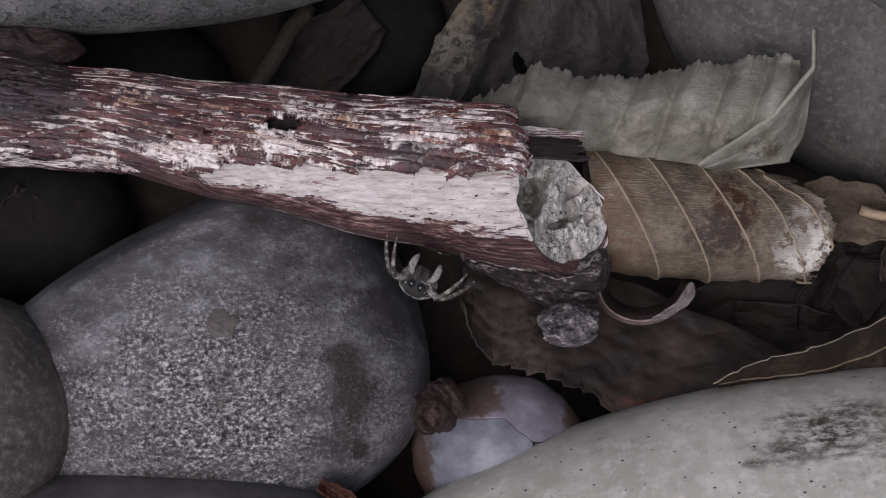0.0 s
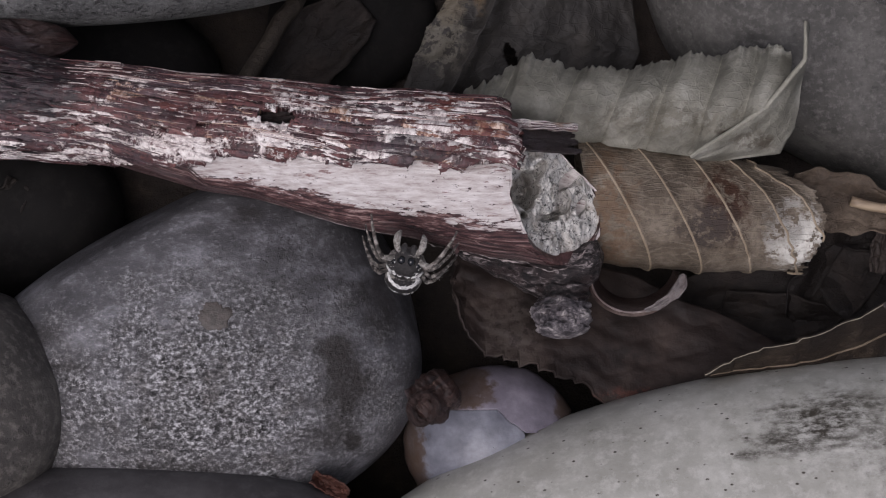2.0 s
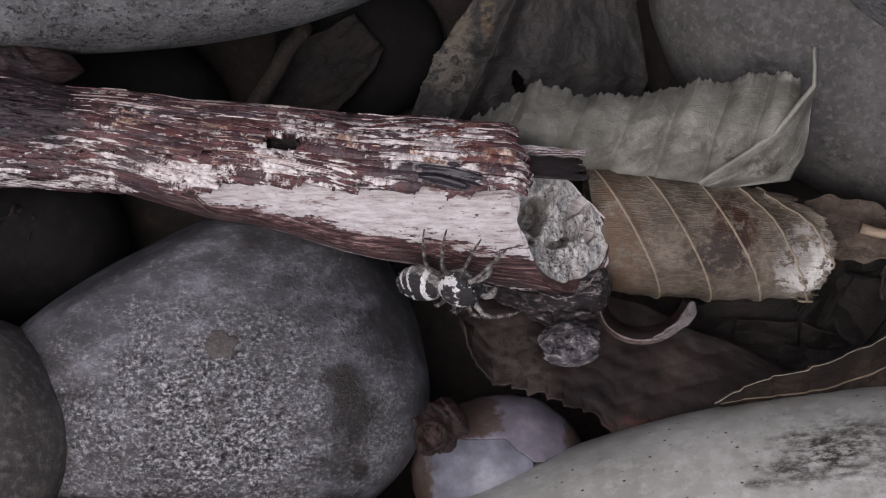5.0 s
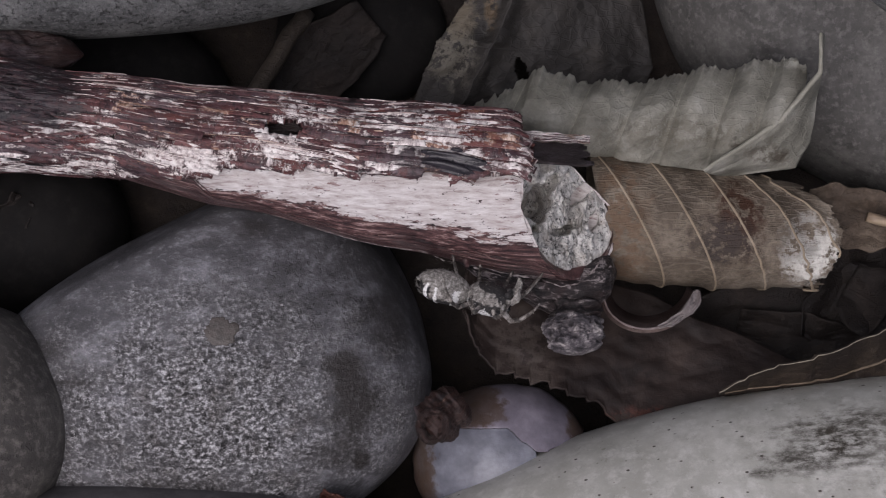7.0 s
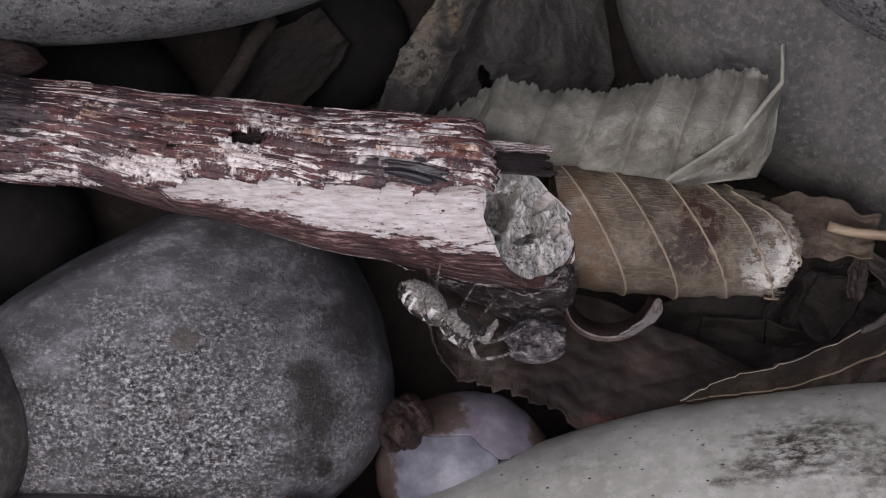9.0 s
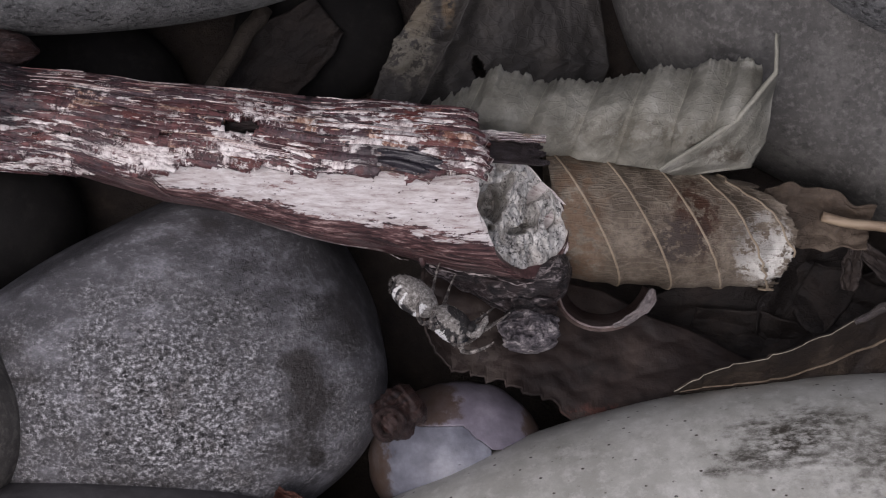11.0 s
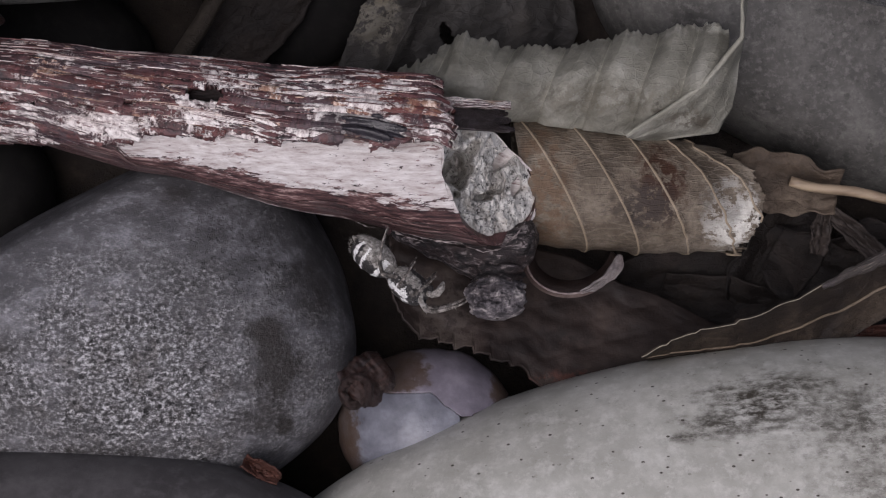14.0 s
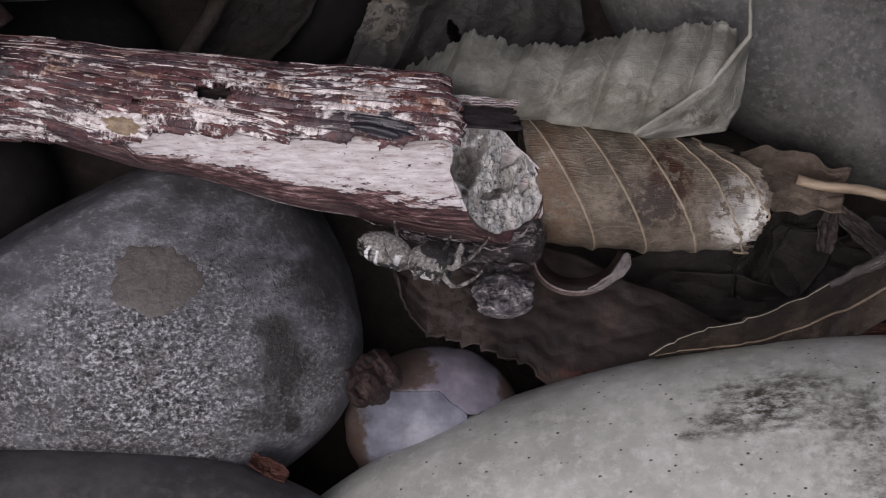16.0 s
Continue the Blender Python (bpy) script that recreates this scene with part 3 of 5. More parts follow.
    def rim(s, t):
        # the cut edge of the thin bark round the broken end
        deg = -120 + 230 * t
        low = max(0.0, math.cos(radians(deg + 20)))
        u = 994 - 86 * math.sin(radians(deg))
        return on_twig(u + 6 * s - 3 * s * s, deg, -0.55 - 0.1 * low + (0.24 + 0.55 * low) * s + 0.05 * noise.noise((deg * 0.1, s * 3, 2)))
    part("bark_rim", sheet(rim, 12, 90), lower, root, "cut edge of the thin bark")

    def shell(s, t):
        u = -245 + 1185 * s
        edge = shell_edge(u)
        deg = edge + (285 - edge) * t
        return on_twig(u, deg, shell_lift(u, deg))

    def shell_lay(s, t):
        edge = shell_edge(-245 + 1185 * s)
        return (41 * s, radians(edge + (285 - edge) * t) * 3.7)

    def shell_keep(s, t):
        u = -245 + 1185 * s
        if t < 0.022 + 0.014 * fbm((u * 0.012, 4, 0.5), 4, 0.55) + 0.007 * noise.noise((u * 0.06, t * 25, 2)):
            return False
        if (u - 765) ** 2 / 26 ** 2 + (t - 0.02) ** 2 / 0.03 ** 2 < 1 + 0.9 * noise.noise((u * 0.08, t * 40, 1)):
            return False
        here = shell_edge(u) + (285 - shell_edge(u)) * t
        if u > lerp([(100, 931), (140, 931), (148, 908), (157, 906), (166, 922), (180, 914)], here) + 6 * noise.noise((t * 60, 5, 0)) + 9 * noise.noise((t * 150, 8, 0)):
            return False
        du, dt = (u - 512) / 33, (t - 0.2 - 0.0002 * (u - 512)) / 0.04
        deg = shell_edge(u) + (285 - shell_edge(u)) * t
        mid = lerp([(130, 72), (200, 80), (300, 90), (395, 98)], u) + 2.0 * noise.noise((u * 0.015, 1, 0))
        if 130 < u < 395 and abs(deg - mid) < 0.35 + 0.6 * math.sin((u - 130) / 265 * math.pi):
            return False
        return (du * du + dt * dt) * (1 + 0.6 * noise.noise((u * 0.06, t * 30, 0))) > 1
    ob = part("bark", sheet(shell, 640, 390, shell_keep, lay=shell_lay), bark, root, "flaking red-brown bark with pale streaks")
    thicken(ob, 0.45)

    # slivers of bark that stand a little proud
    k = Nodes("bark_slivers")
    g = k.put("ShaderNodeNewGeometry").outputs["Random Per Island"]
    grain = k.noise(k.mm((0.3, 1, 1), turn=(0, 0, 9.5)), 3.5, 5, 0.7)
    col = k.mix(k.ramp(grain, (0.4, 0.7), (0.55, 0.0)), k.ramp(g, (0.0, (0.05, 0.022, 0.022)), (0.45, (0.2, 0.09, 0.085)), (0.55, (0.6, 0.48, 0.44)), (0.9, (0.92, 0.82, 0.77)), (1.0, (0.5, 0.3, 0.16))), (0.1, 0.05, 0.045))
    sliver = k.done(col, 0.55, k.bump(grain, 0.1), 0.5)
    rnd = random.Random(3)
    bm = bmesh.new()
    for _ in range(420):
        u0 = rnd.uniform(130, 900)
        length = rnd.choice((14, 22, 35, 55, 80, 120)) * rnd.uniform(0.7, 1.3)
        length = min(length, 925 - u0)
        first = max(shell_edge(u0), shell_edge(u0 + length)) + 13
        deg = rnd.uniform(first, 172)
        half = rnd.uniform(0.12, 0.34) + (0.15 if length < 30 else 0)
        if abs(u0 + length / 2 - 512) < 40 + length / 2 and abs(deg - 117) < 12:
            continue
        lean = rnd.uniform(-0.03, 0.03)
        rows, n = [], 9
        for i in range(n):
            q = i / (n - 1)
            u, d = u0 + length * q, deg + lean * length * q + 0.8 * noise.noise((q * 3, u0, 1))
            h = half * (0.15 + math.sin(math.pi * q) ** 0.6) * (1 + 0.5 * noise.noise((q * 5, u0, 4)))
            lift = shell_lift(u, d) + 0.455
            rows.append([bm.verts.new(on_twig(u, d + h * k2, lift + up)) for k2, up in ((-1, -0.02), (-0.5, 0.04), (0.5, 0.05), (1, -0.02))])
        for a, c in zip(rows, rows[1:]):
            for x in range(3):
                bm.faces.new((a[x], a[x + 1], c[x + 1], c[x]))
    tagged(part("bark_sliver", bm, sliver, root, "thin pale and brown slivers of bark"), kind="stuff")

    def inner(s, t):
        u = -240 + 840 * s
        first = lerp([(-240, -20), (200, 32), (320, 62), (380, 84), (600, 100)], u)
        deg = first + (270 - first) * t
        return on_twig(u, deg, -0.2 - 1.5 * math.exp(-((u - 512) / 40) ** 2 - ((deg - 117) / 12) ** 2))
    # Near-black colour puts shade into the hole, crack and torn gap.
    inside = bark_material("cavity_shade_bark", -0.1, (0.008, 0.005, 0.005), (0.02, 0.012, 0.011), (0.1, 0.075, 0.065), size=(29.0, 12.0))
    part("inner_bark", sheet(inner, 80, 60), inside, root, "inner bark, coloured near black as cavity shade")

    def under(s, t):
        stop = 1006 - 84 * math.sin(radians(-110 + 178 * t))
        u = 120 + (stop - 120) * s
        edge = lerp([(120, 80), (345, 76), (385, 44), (500, 44), (600, 46), (700, 50), (900, 54), (1060, 46)], u)
        deg = -110 + (edge + 110) * t
        low = max(0.0, math.cos(radians(deg + 20)))
        w = 0.12 * fbm((u * 0.008, math.cos(radians(deg)) * 2.2, math.sin(radians(deg)) * 2.2))
        return on_twig(u, deg, w * (1 - 0.6 * low) - 0.31 + 0.45 * low + 0.03 * fbm((u * 0.01, deg * 0.3, 11.0), 3))

    def under_keep(s, t):
        u = 120 + 950 * s
        rag = fbm((u * 0.012, t * 26 - u * 0.004, 1.5), 6, 0.65)
        return t < 0.86 + 0.05 * rag
    ob = part("lower_bark", sheet(under, 620, 170, under_keep, lay=lambda s, t: (33 * s, 11 * t)), lower, root, "thin smooth red-brown bark")
    thicken(ob, 0.03)

    # splinter that juts out beyond the bark
    def splint(s, t):
        a = 2 * math.pi * t
        c = at(880 + 155 * s, 231 + 8 * s, 20.6)
        w = 0.42 * (1 - 0.45 * s) + 0.1 * noise.noise((s * 9, t * 3, 2))
        return c + Vector((0, w * math.cos(a), 0.22 * math.sin(a)))
    part("splinter", sheet(splint, 40, 14, closed=True), bark_material("splinter_bark", 0.06, (0.022, 0.012, 0.013), (0.12, 0.06, 0.06), (0.9, 0.82, 0.78), size=(5.3, 2.6)), root, "jutting splinter of bark")

    def lip(s, t):
        u = 915 + 128 * s
        d = 119 + 22 * t
        return on_twig(915, d, 0.25 + 0.1 * fbm((u * 0.02, d * 0.1, 4), 3)) + Vector(((u - 915) / 29, -0.25 * s, -0.6 * s))
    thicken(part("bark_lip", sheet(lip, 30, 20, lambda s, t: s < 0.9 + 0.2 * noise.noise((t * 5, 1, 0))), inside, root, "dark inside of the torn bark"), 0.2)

    # gnarled swelling below the broken end, with its knob
    k = Nodes("gnarled_dark_bark")
    v = k.mm((0.45, 1, 1), turn=(0, 0, 12))
    wavy = k.noise(v, 2.2, 6, 0.68, 0.6)
    grit = k.noise(k.mm(), 5.0, 5, 0.75)
    col = k.ramp(wavy, (0.4, (0.005, 0.004, 0.004)), (0.49, (0.022, 0.016, 0.016)), (0.54, (0.06, 0.047, 0.046)), (0.59, (0.3, 0.262, 0.255)))
    col = k.mix(k.ramp(grit, (0.38, 0.7), (0.5, 0.0)), col, (0.012, 0.008, 0.008))
    col = k.mix(k.ramp(k.noise(k.mm(), 0.5, 3), (0.5, 0.0), (0.62, 0.4)), col, (0.04, 0.02, 0.018))
    gnarl = k.done(col, k.ramp(grit, (0.4, 0.35), (0.6, 0.65)), k.bump(grit, 0.12, k.bump(wavy, 0.3)), 0.5)
    mid_line = [(800, 446), (850, 462), (900, 475), (950, 490), (1000, 500), (1045, 485), (1082, 470)]
    half_line = [(800, 3), (850, 20), (900, 32), (950, 45), (1000, 55), (1045, 50), (1070, 36), (1082, 8)]

    def lump(s, t):
        a = 2 * math.pi * t
        u = 800 + 282 * s
        r = lerp(half_line, u) / 28.3
        wave = noise.noise((u * 0.03, math.cos(a) * r * 2.4, math.sin(a) * 2.5)) + 0.6 * noise.noise((u * 0.05, math.cos(a) * r * 5.0, math.sin(a) * 4 + 3))
        r *= 1 + 0.1 * wave
        r += 0.1 * fbm((u * 0.05, math.cos(a) * 3, math.sin(a) * 3), 4, 0.6) * min(1.0, r)
        return at(u, lerp(mid_line, u), 14.7) + Vector((0, -math.cos(a) * r, math.sin(a) * min(2.4, r * 1.6)))
    part("swelling", sheet(lump, 190, 150, closed=True), gnarl, root, "gnarled dark grey-brown bark swelling")

    def neck(s, t):
        a = 2 * math.pi * t
        c = at(1018 - 12 * s, 495 + 68 * s, 14.4 + 2.4 * s)
        r = lerp([(0, 1.9), (0.35, 1.65), (0.7, 1.5), (1, 1.45)], s)
        r *= 1 + 0.09 * math.sin(s * 26 + 3 * noise.noise((math.cos(a) * 2, math.sin(a) * 2, s * 3))) + 0.12 * fbm((s * 5, math.cos(a) * 2, math.sin(a) * 2), 4)
        return c + Vector((math.cos(a) * r, 0.3 * math.sin(a) * r, math.sin(a) * r))
    part("neck", sheet(neck, 70, 90, closed=True), gnarl, root, "wrinkled dark neck of the side shoot")

    def stub(s, t):
        a = 2 * math.pi * t
        c = at(1005 + 5 * s, 545 + 66 * s, 16.0 + 2.2 * s)
        r = lerp([(0, 1.2), (0.2, 1.72), (0.55, 1.8), (0.8, 1.55), (0.93, 1.0), (1, 0.1)], s) * (1 + 0.2 * fbm((s * 3, math.cos(a) * 1.4, math.sin(a) * 1.4), 6, 0.62))
        p = c + Vector((math.cos(a) * r, 0.35 * math.sin(a) * r, math.sin(a) * r))
        dent = math.exp(-((p.x - c.x + 0.55) / 0.5) ** 2 - ((s - 0.45) / 0.22) ** 2) if math.sin(a) > 0 else 0
        return p - Vector((0, 0, 0.7 * dent))
    k = Nodes("crusted_knob")
    v = k.mm()
    lumps = k.noise(v, 1.3, 6, 0.7)
    col = k.ramp(lumps, (0.38, (0.016, 0.014, 0.015)), (0.47, (0.08, 0.07, 0.076)), (0.55, (0.19, 0.168, 0.172)), (0.64, (0.46, 0.42, 0.4)))
    col = k.mix(k.ramp(k.noise(v, 4.0, 4, 0.7), (0.38, 0.7), (0.47, 0.0)), col, (0.03, 0.025, 0.026))
    knobby = k.done(col, 0.6, k.bump(k.noise(v, 4.0, 4, 0.7), 0.12, k.bump(lumps, 0.25)), 0.45)
    part("knob", sheet(stub, 120, 110, closed=True), knobby, root, "lumpy grey side-shoot knob")

    # loose pale fibres along the lower edge
    k = Nodes("pale_fibre")
    fibre = k.done(k.ramp(k.noise(k.mm(), 1.5), (0.38, (0.07, 0.05, 0.047)), (0.6, (0.4, 0.345, 0.33))), 0.4)
    for u0, u1, deg, lift in ((440, 765, 10, 0.1), (470, 740, 3, 0.12), (520, 650, 6, 0.16), (230, 420, 8, 0.05)):
        pts = [on_twig(u0 + (u1 - u0) * i / 24, deg - 4 * i / 24 + 3 * noise.noise((i * 0.4, u0, 0)), lift + 0.06 * noise.noise((i * 0.3, u1, 3))) for i in range(25)]
        part("fibre", tube(pts, [0.026 * (1 - 0.7 * abs(i / 12 - 1)) * (1 + 0.8 * noise.noise((i * 0.9, u0, 5))) for i in range(25)], 5), fibre, root, "loose pale bark fibre")
    # glossy pale rims where the lower bark has split from the swelling
    for line, width in (([(822, 455), (850, 462), (880, 470), (915, 475), (942, 477), (958, 485), (985, 496), (1015, 489), (1040, 470), (1062, 440)], 0.075),
                        ([(832, 461), (858, 470), (884, 477)], 0.09), ([(900, 474), (925, 478), (940, 481)], 0.09), ([(762, 440), (780, 449), (800, 452)], 0.05), ([(1012, 482), (1030, 475), (1046, 462)], 0.05)):
        pts = []
        for (ua, va), (ub, vb) in zip(line, line[1:]):
            for i in range(6):
                q = i / 6
                u, v = ua + (ub - ua) * q, va + (vb - va) * q
                pts.append(at(u, v + 2.0 * noise.noise((u * 0.06, v * 0.05, 2)), 17.5 + 0.2 * noise.noise((u * 0.03, 1, 4))))
        part("split_rim", tube(pts, [width * max(0.1, 0.32 + 1.0 * noise.noise((i * 0.45, width * 40, 5))) for i in range(len(pts))], 6), fibre, root, "pale split rim of the bark")
    # a tiny bud scale on the lower edge
    part("bud_scale", tube([at(818, 440, 18.4), at(819, 447, 18.5), at(821, 456, 18.3), at(820, 464, 17.8)], [0.12, 0.22, 0.2, 0.06], 8), lower, root, "tiny red-brown bud scale")


# ---- dry leaves ----
def leaf_material(name, dark, mid, light, blotch=(), weave=(0.7, 1.2, 1.2), net_show=0.08, relief=0.02, rough=0.16, grainy=0.5):
    k = Nodes(name)
    v = k.mm()
    cloud = k.noise(v, 0.3, 6, 0.6)
    net = k.cells(k.mm(weave), 1.5, "DISTANCE_TO_EDGE")
    col = k.ramp(cloud, (0.3, dark), (0.5, mid), (0.72, light))
    col = k.mix(k.ramp(net, (0.0, net_show), (0.1, 0.0)), col, light)
    col = k.mix(k.ramp(k.noise(v, 2.5, 5, 0.7), (0.36, grainy), (0.55, 0.0)), col, dark)
    for where, radius, strength, colour in blotch:
        s = k.math("MULTIPLY", k.near(where, radius, 0.5), strength)
        s = k.math("MULTIPLY", s, k.ramp(k.noise(v, 1.4, 5, 0.7), (0.43, 0.0), (0.5, 1.0)))
        col = k.mix(s, col, colour)
    n = k.bump(k.ramp(net, (0.0, 1.0), (0.09, 0.0)), relief)
    n = k.bump(k.noise(v, 1.6, 7, 0.7), rough, n)
    return k.done(col, k.ramp(cloud, (0.3, 0.55), (0.7, 0.75)), n, 0.35)


def jag(x, step, depth):
    """Saw teeth along a leaf's margin."""
    q = (x / step + 0.25 * noise.noise((x / step * 0.7, 4.2, 0))) % 1.0
    return depth * (1 - q) * (0.6 + 0.7 * abs(noise.noise((math.floor(x / step) * 0.37, 1.5, 0))))


def rolled_leaf():
    root = thing("rolled_leaf", at(1260, 400, 11.0))
    tagged(root, "dry brown leaf rolled into a tube, stained and torn", "leaf")
    skin = leaf_material("dry_brown_leaf", (0.062, 0.047, 0.033), (0.145, 0.115, 0.083), (0.28, 0.238, 0.186), weave=(0.3, 1.8, 1.8), net_show=0.42, relief=0.03, blotch=[
        ((0.9, 0.9, 3.5), (2.0, 3.0, 5), 1.0, (0.045, 0.018, 0.008)), ((-0.2, -0.6, 3.5), (2.4, 2.0, 5), 0.9, (0.045, 0.034, 0.028)),
        ((5.4, -1.3, 3), (2.3, 2.4, 5), 1.0, (0.7, 0.68, 0.62)), ((4.6, -0.6, 3), (2.2, 1.9, 5), 0.6, (0.07, 0.055, 0.04)), ((-6.5, 0, 3), (2.2, 6, 6), 0.55, (0.15, 0.085, 0.045))])
    pale = leaf_material("leaf_vein", (0.24, 0.185, 0.125), (0.33, 0.265, 0.185), (0.42, 0.345, 0.26))

    RIBS = (-25, 68, 158, 248, 335, 400)

    def slant(a):
        return 50 * math.cos(a) + 18 * math.sin(a) - 18

    def roll(s, t):
        # one and a quarter turns, from under the twig's end to the torn rim
        torn = 1.0 + 0.09 * noise.noise((t * 11, 1.7, 0)) + 0.06 * noise.noise((t * 37, 4, 0)) - 0.16 * max(0, math.sin(radians(-60 + 440 * t - 115)))
        u = 1046 + 432 * s * (1 + (torn - 1) * max(0, s * 2 - 1))
        v = lerp([(1040, 366), (1150, 378), (1300, 392), (1480, 412)], u)
        r = lerp([(1040, 116), (1100, 119), (1250, 114), (1400, 98), (1490, 88)], u) / 28.4
        a = radians(-60 + 440 * t)
        r *= 1 - 0.1 * t + 0.02 * fbm((u * 0.01, math.cos(a) * 1.3, math.sin(a) * 1.3 + t), 3)
        rib = min(abs(s * 432 - slant(a) - q) for q in RIBS)
        r += 0.1 * math.exp(-(rib / 7) ** 2) - 0.08 * math.exp(-((rib - 26) / 22) ** 2)
        return at(u, v, 11.2) + Vector((0.13 * math.cos(a) * r, -math.cos(a) * r, math.sin(a) * r * 0.95))
    def torn(s, t):
        # the ragged far rim, and the frayed rim by the twig
        p = roll(s, t)
        k = GRID / (EYE - p.z)
        u, v = 784 + p.x * k, 441 - p.y * k
        a = radians(-60 + 440 * t)
        if math.sin(a) < -0.2 or t > 0.82:
            return s < 0.9
        far = lerp([(250, 1410), (300, 1425), (350, 1452), (400, 1478), (440, 1470), (474, 1452), (484, 1420), (496, 1404), (515, 1394)], v)
        return u < far + 7 * noise.noise((v * 0.12, 1, 0)) + 5 * noise.noise((v * 0.4, 3, 0))
    ob = part("blade", sheet(roll, 260, 230, torn), skin, root)
    thicken(ob, 0.12)
    for q in RIBS:
        pts = []
        for i in range(61):
            t = 0.1 + 0.44 * i / 60
            a = radians(-60 + 440 * t)
            s = (q + slant(a)) / 432
            if 0.0 < s < 0.97:
                pts.append(roll(s, t) + Vector((0, -math.cos(a), math.sin(a))) * 0.08)
        if len(pts) > 6:
            part("vein", tube(pts, 0.085, 6), pale, root, "raised pale side vein")

    # the loose end that curls out underneath
    def curl(s, t):
        a = radians(178 + 165 * t)
        r = 82 / 28 * (1 - 0.12 * s)
        c = at(1142, 505, 15.5 - 5 * s)
        return c + Vector((math.cos(a) * r * 1.0, math.sin(a) * r * 0.82 + 0.5 * t * t + 0.5 * s, -0.9 * t + 0.25 * noise.noise((t * 8, s, 0))))
    rim = leaf_material("pale_torn_rim", (0.08, 0.055, 0.05), (0.17, 0.125, 0.115), (0.32, 0.27, 0.255))
    part("torn_rim", tube([curl(0, 0.02 + 0.96 * i / 30) + Vector((0, 0, 0.1)) for i in range(31)], [0.07 + 0.05 * noise.noise((i * 0.4, 2, 0)) for i in range(31)], 6), rim, root, "pale torn rim")

    def tip(s, t):
        c = curl(0, 0.62 + 0.38 * s)
        n = Vector((0.5, -0.86, 0)) if s > 0.5 else Vector((0.35, -0.93, 0))
        h = (0.15 + 0.85 * s) * math.sqrt(max(0.02, 1 - s ** 5)) * (1 + 0.25 * noise.noise((s * 5, 2, 0)))
        return c + n * (t * 2 - 1) * h * 0.6 + Vector((0.3 * s, 0.3 * s, 0.18 + 0.25 * fbm((s * 4, t * 3, 6), 4)))
    thicken(part("torn_tip", sheet(tip, 30, 16), leaf_material("whitish_torn_tip", (0.06, 0.046, 0.043), (0.15, 0.128, 0.122), (0.32, 0.29, 0.28)), root, "whitish torn tip"), 0.08)
    ob = part("curled_flap", sheet(curl, 24, 60), leaf_material("reddish_curled_leaf", (0.02, 0.011, 0.009), (0.055, 0.032, 0.027), (0.16, 0.12, 0.105)), root, "curled loose end of the leaf")
    thicken(ob, 0.28)


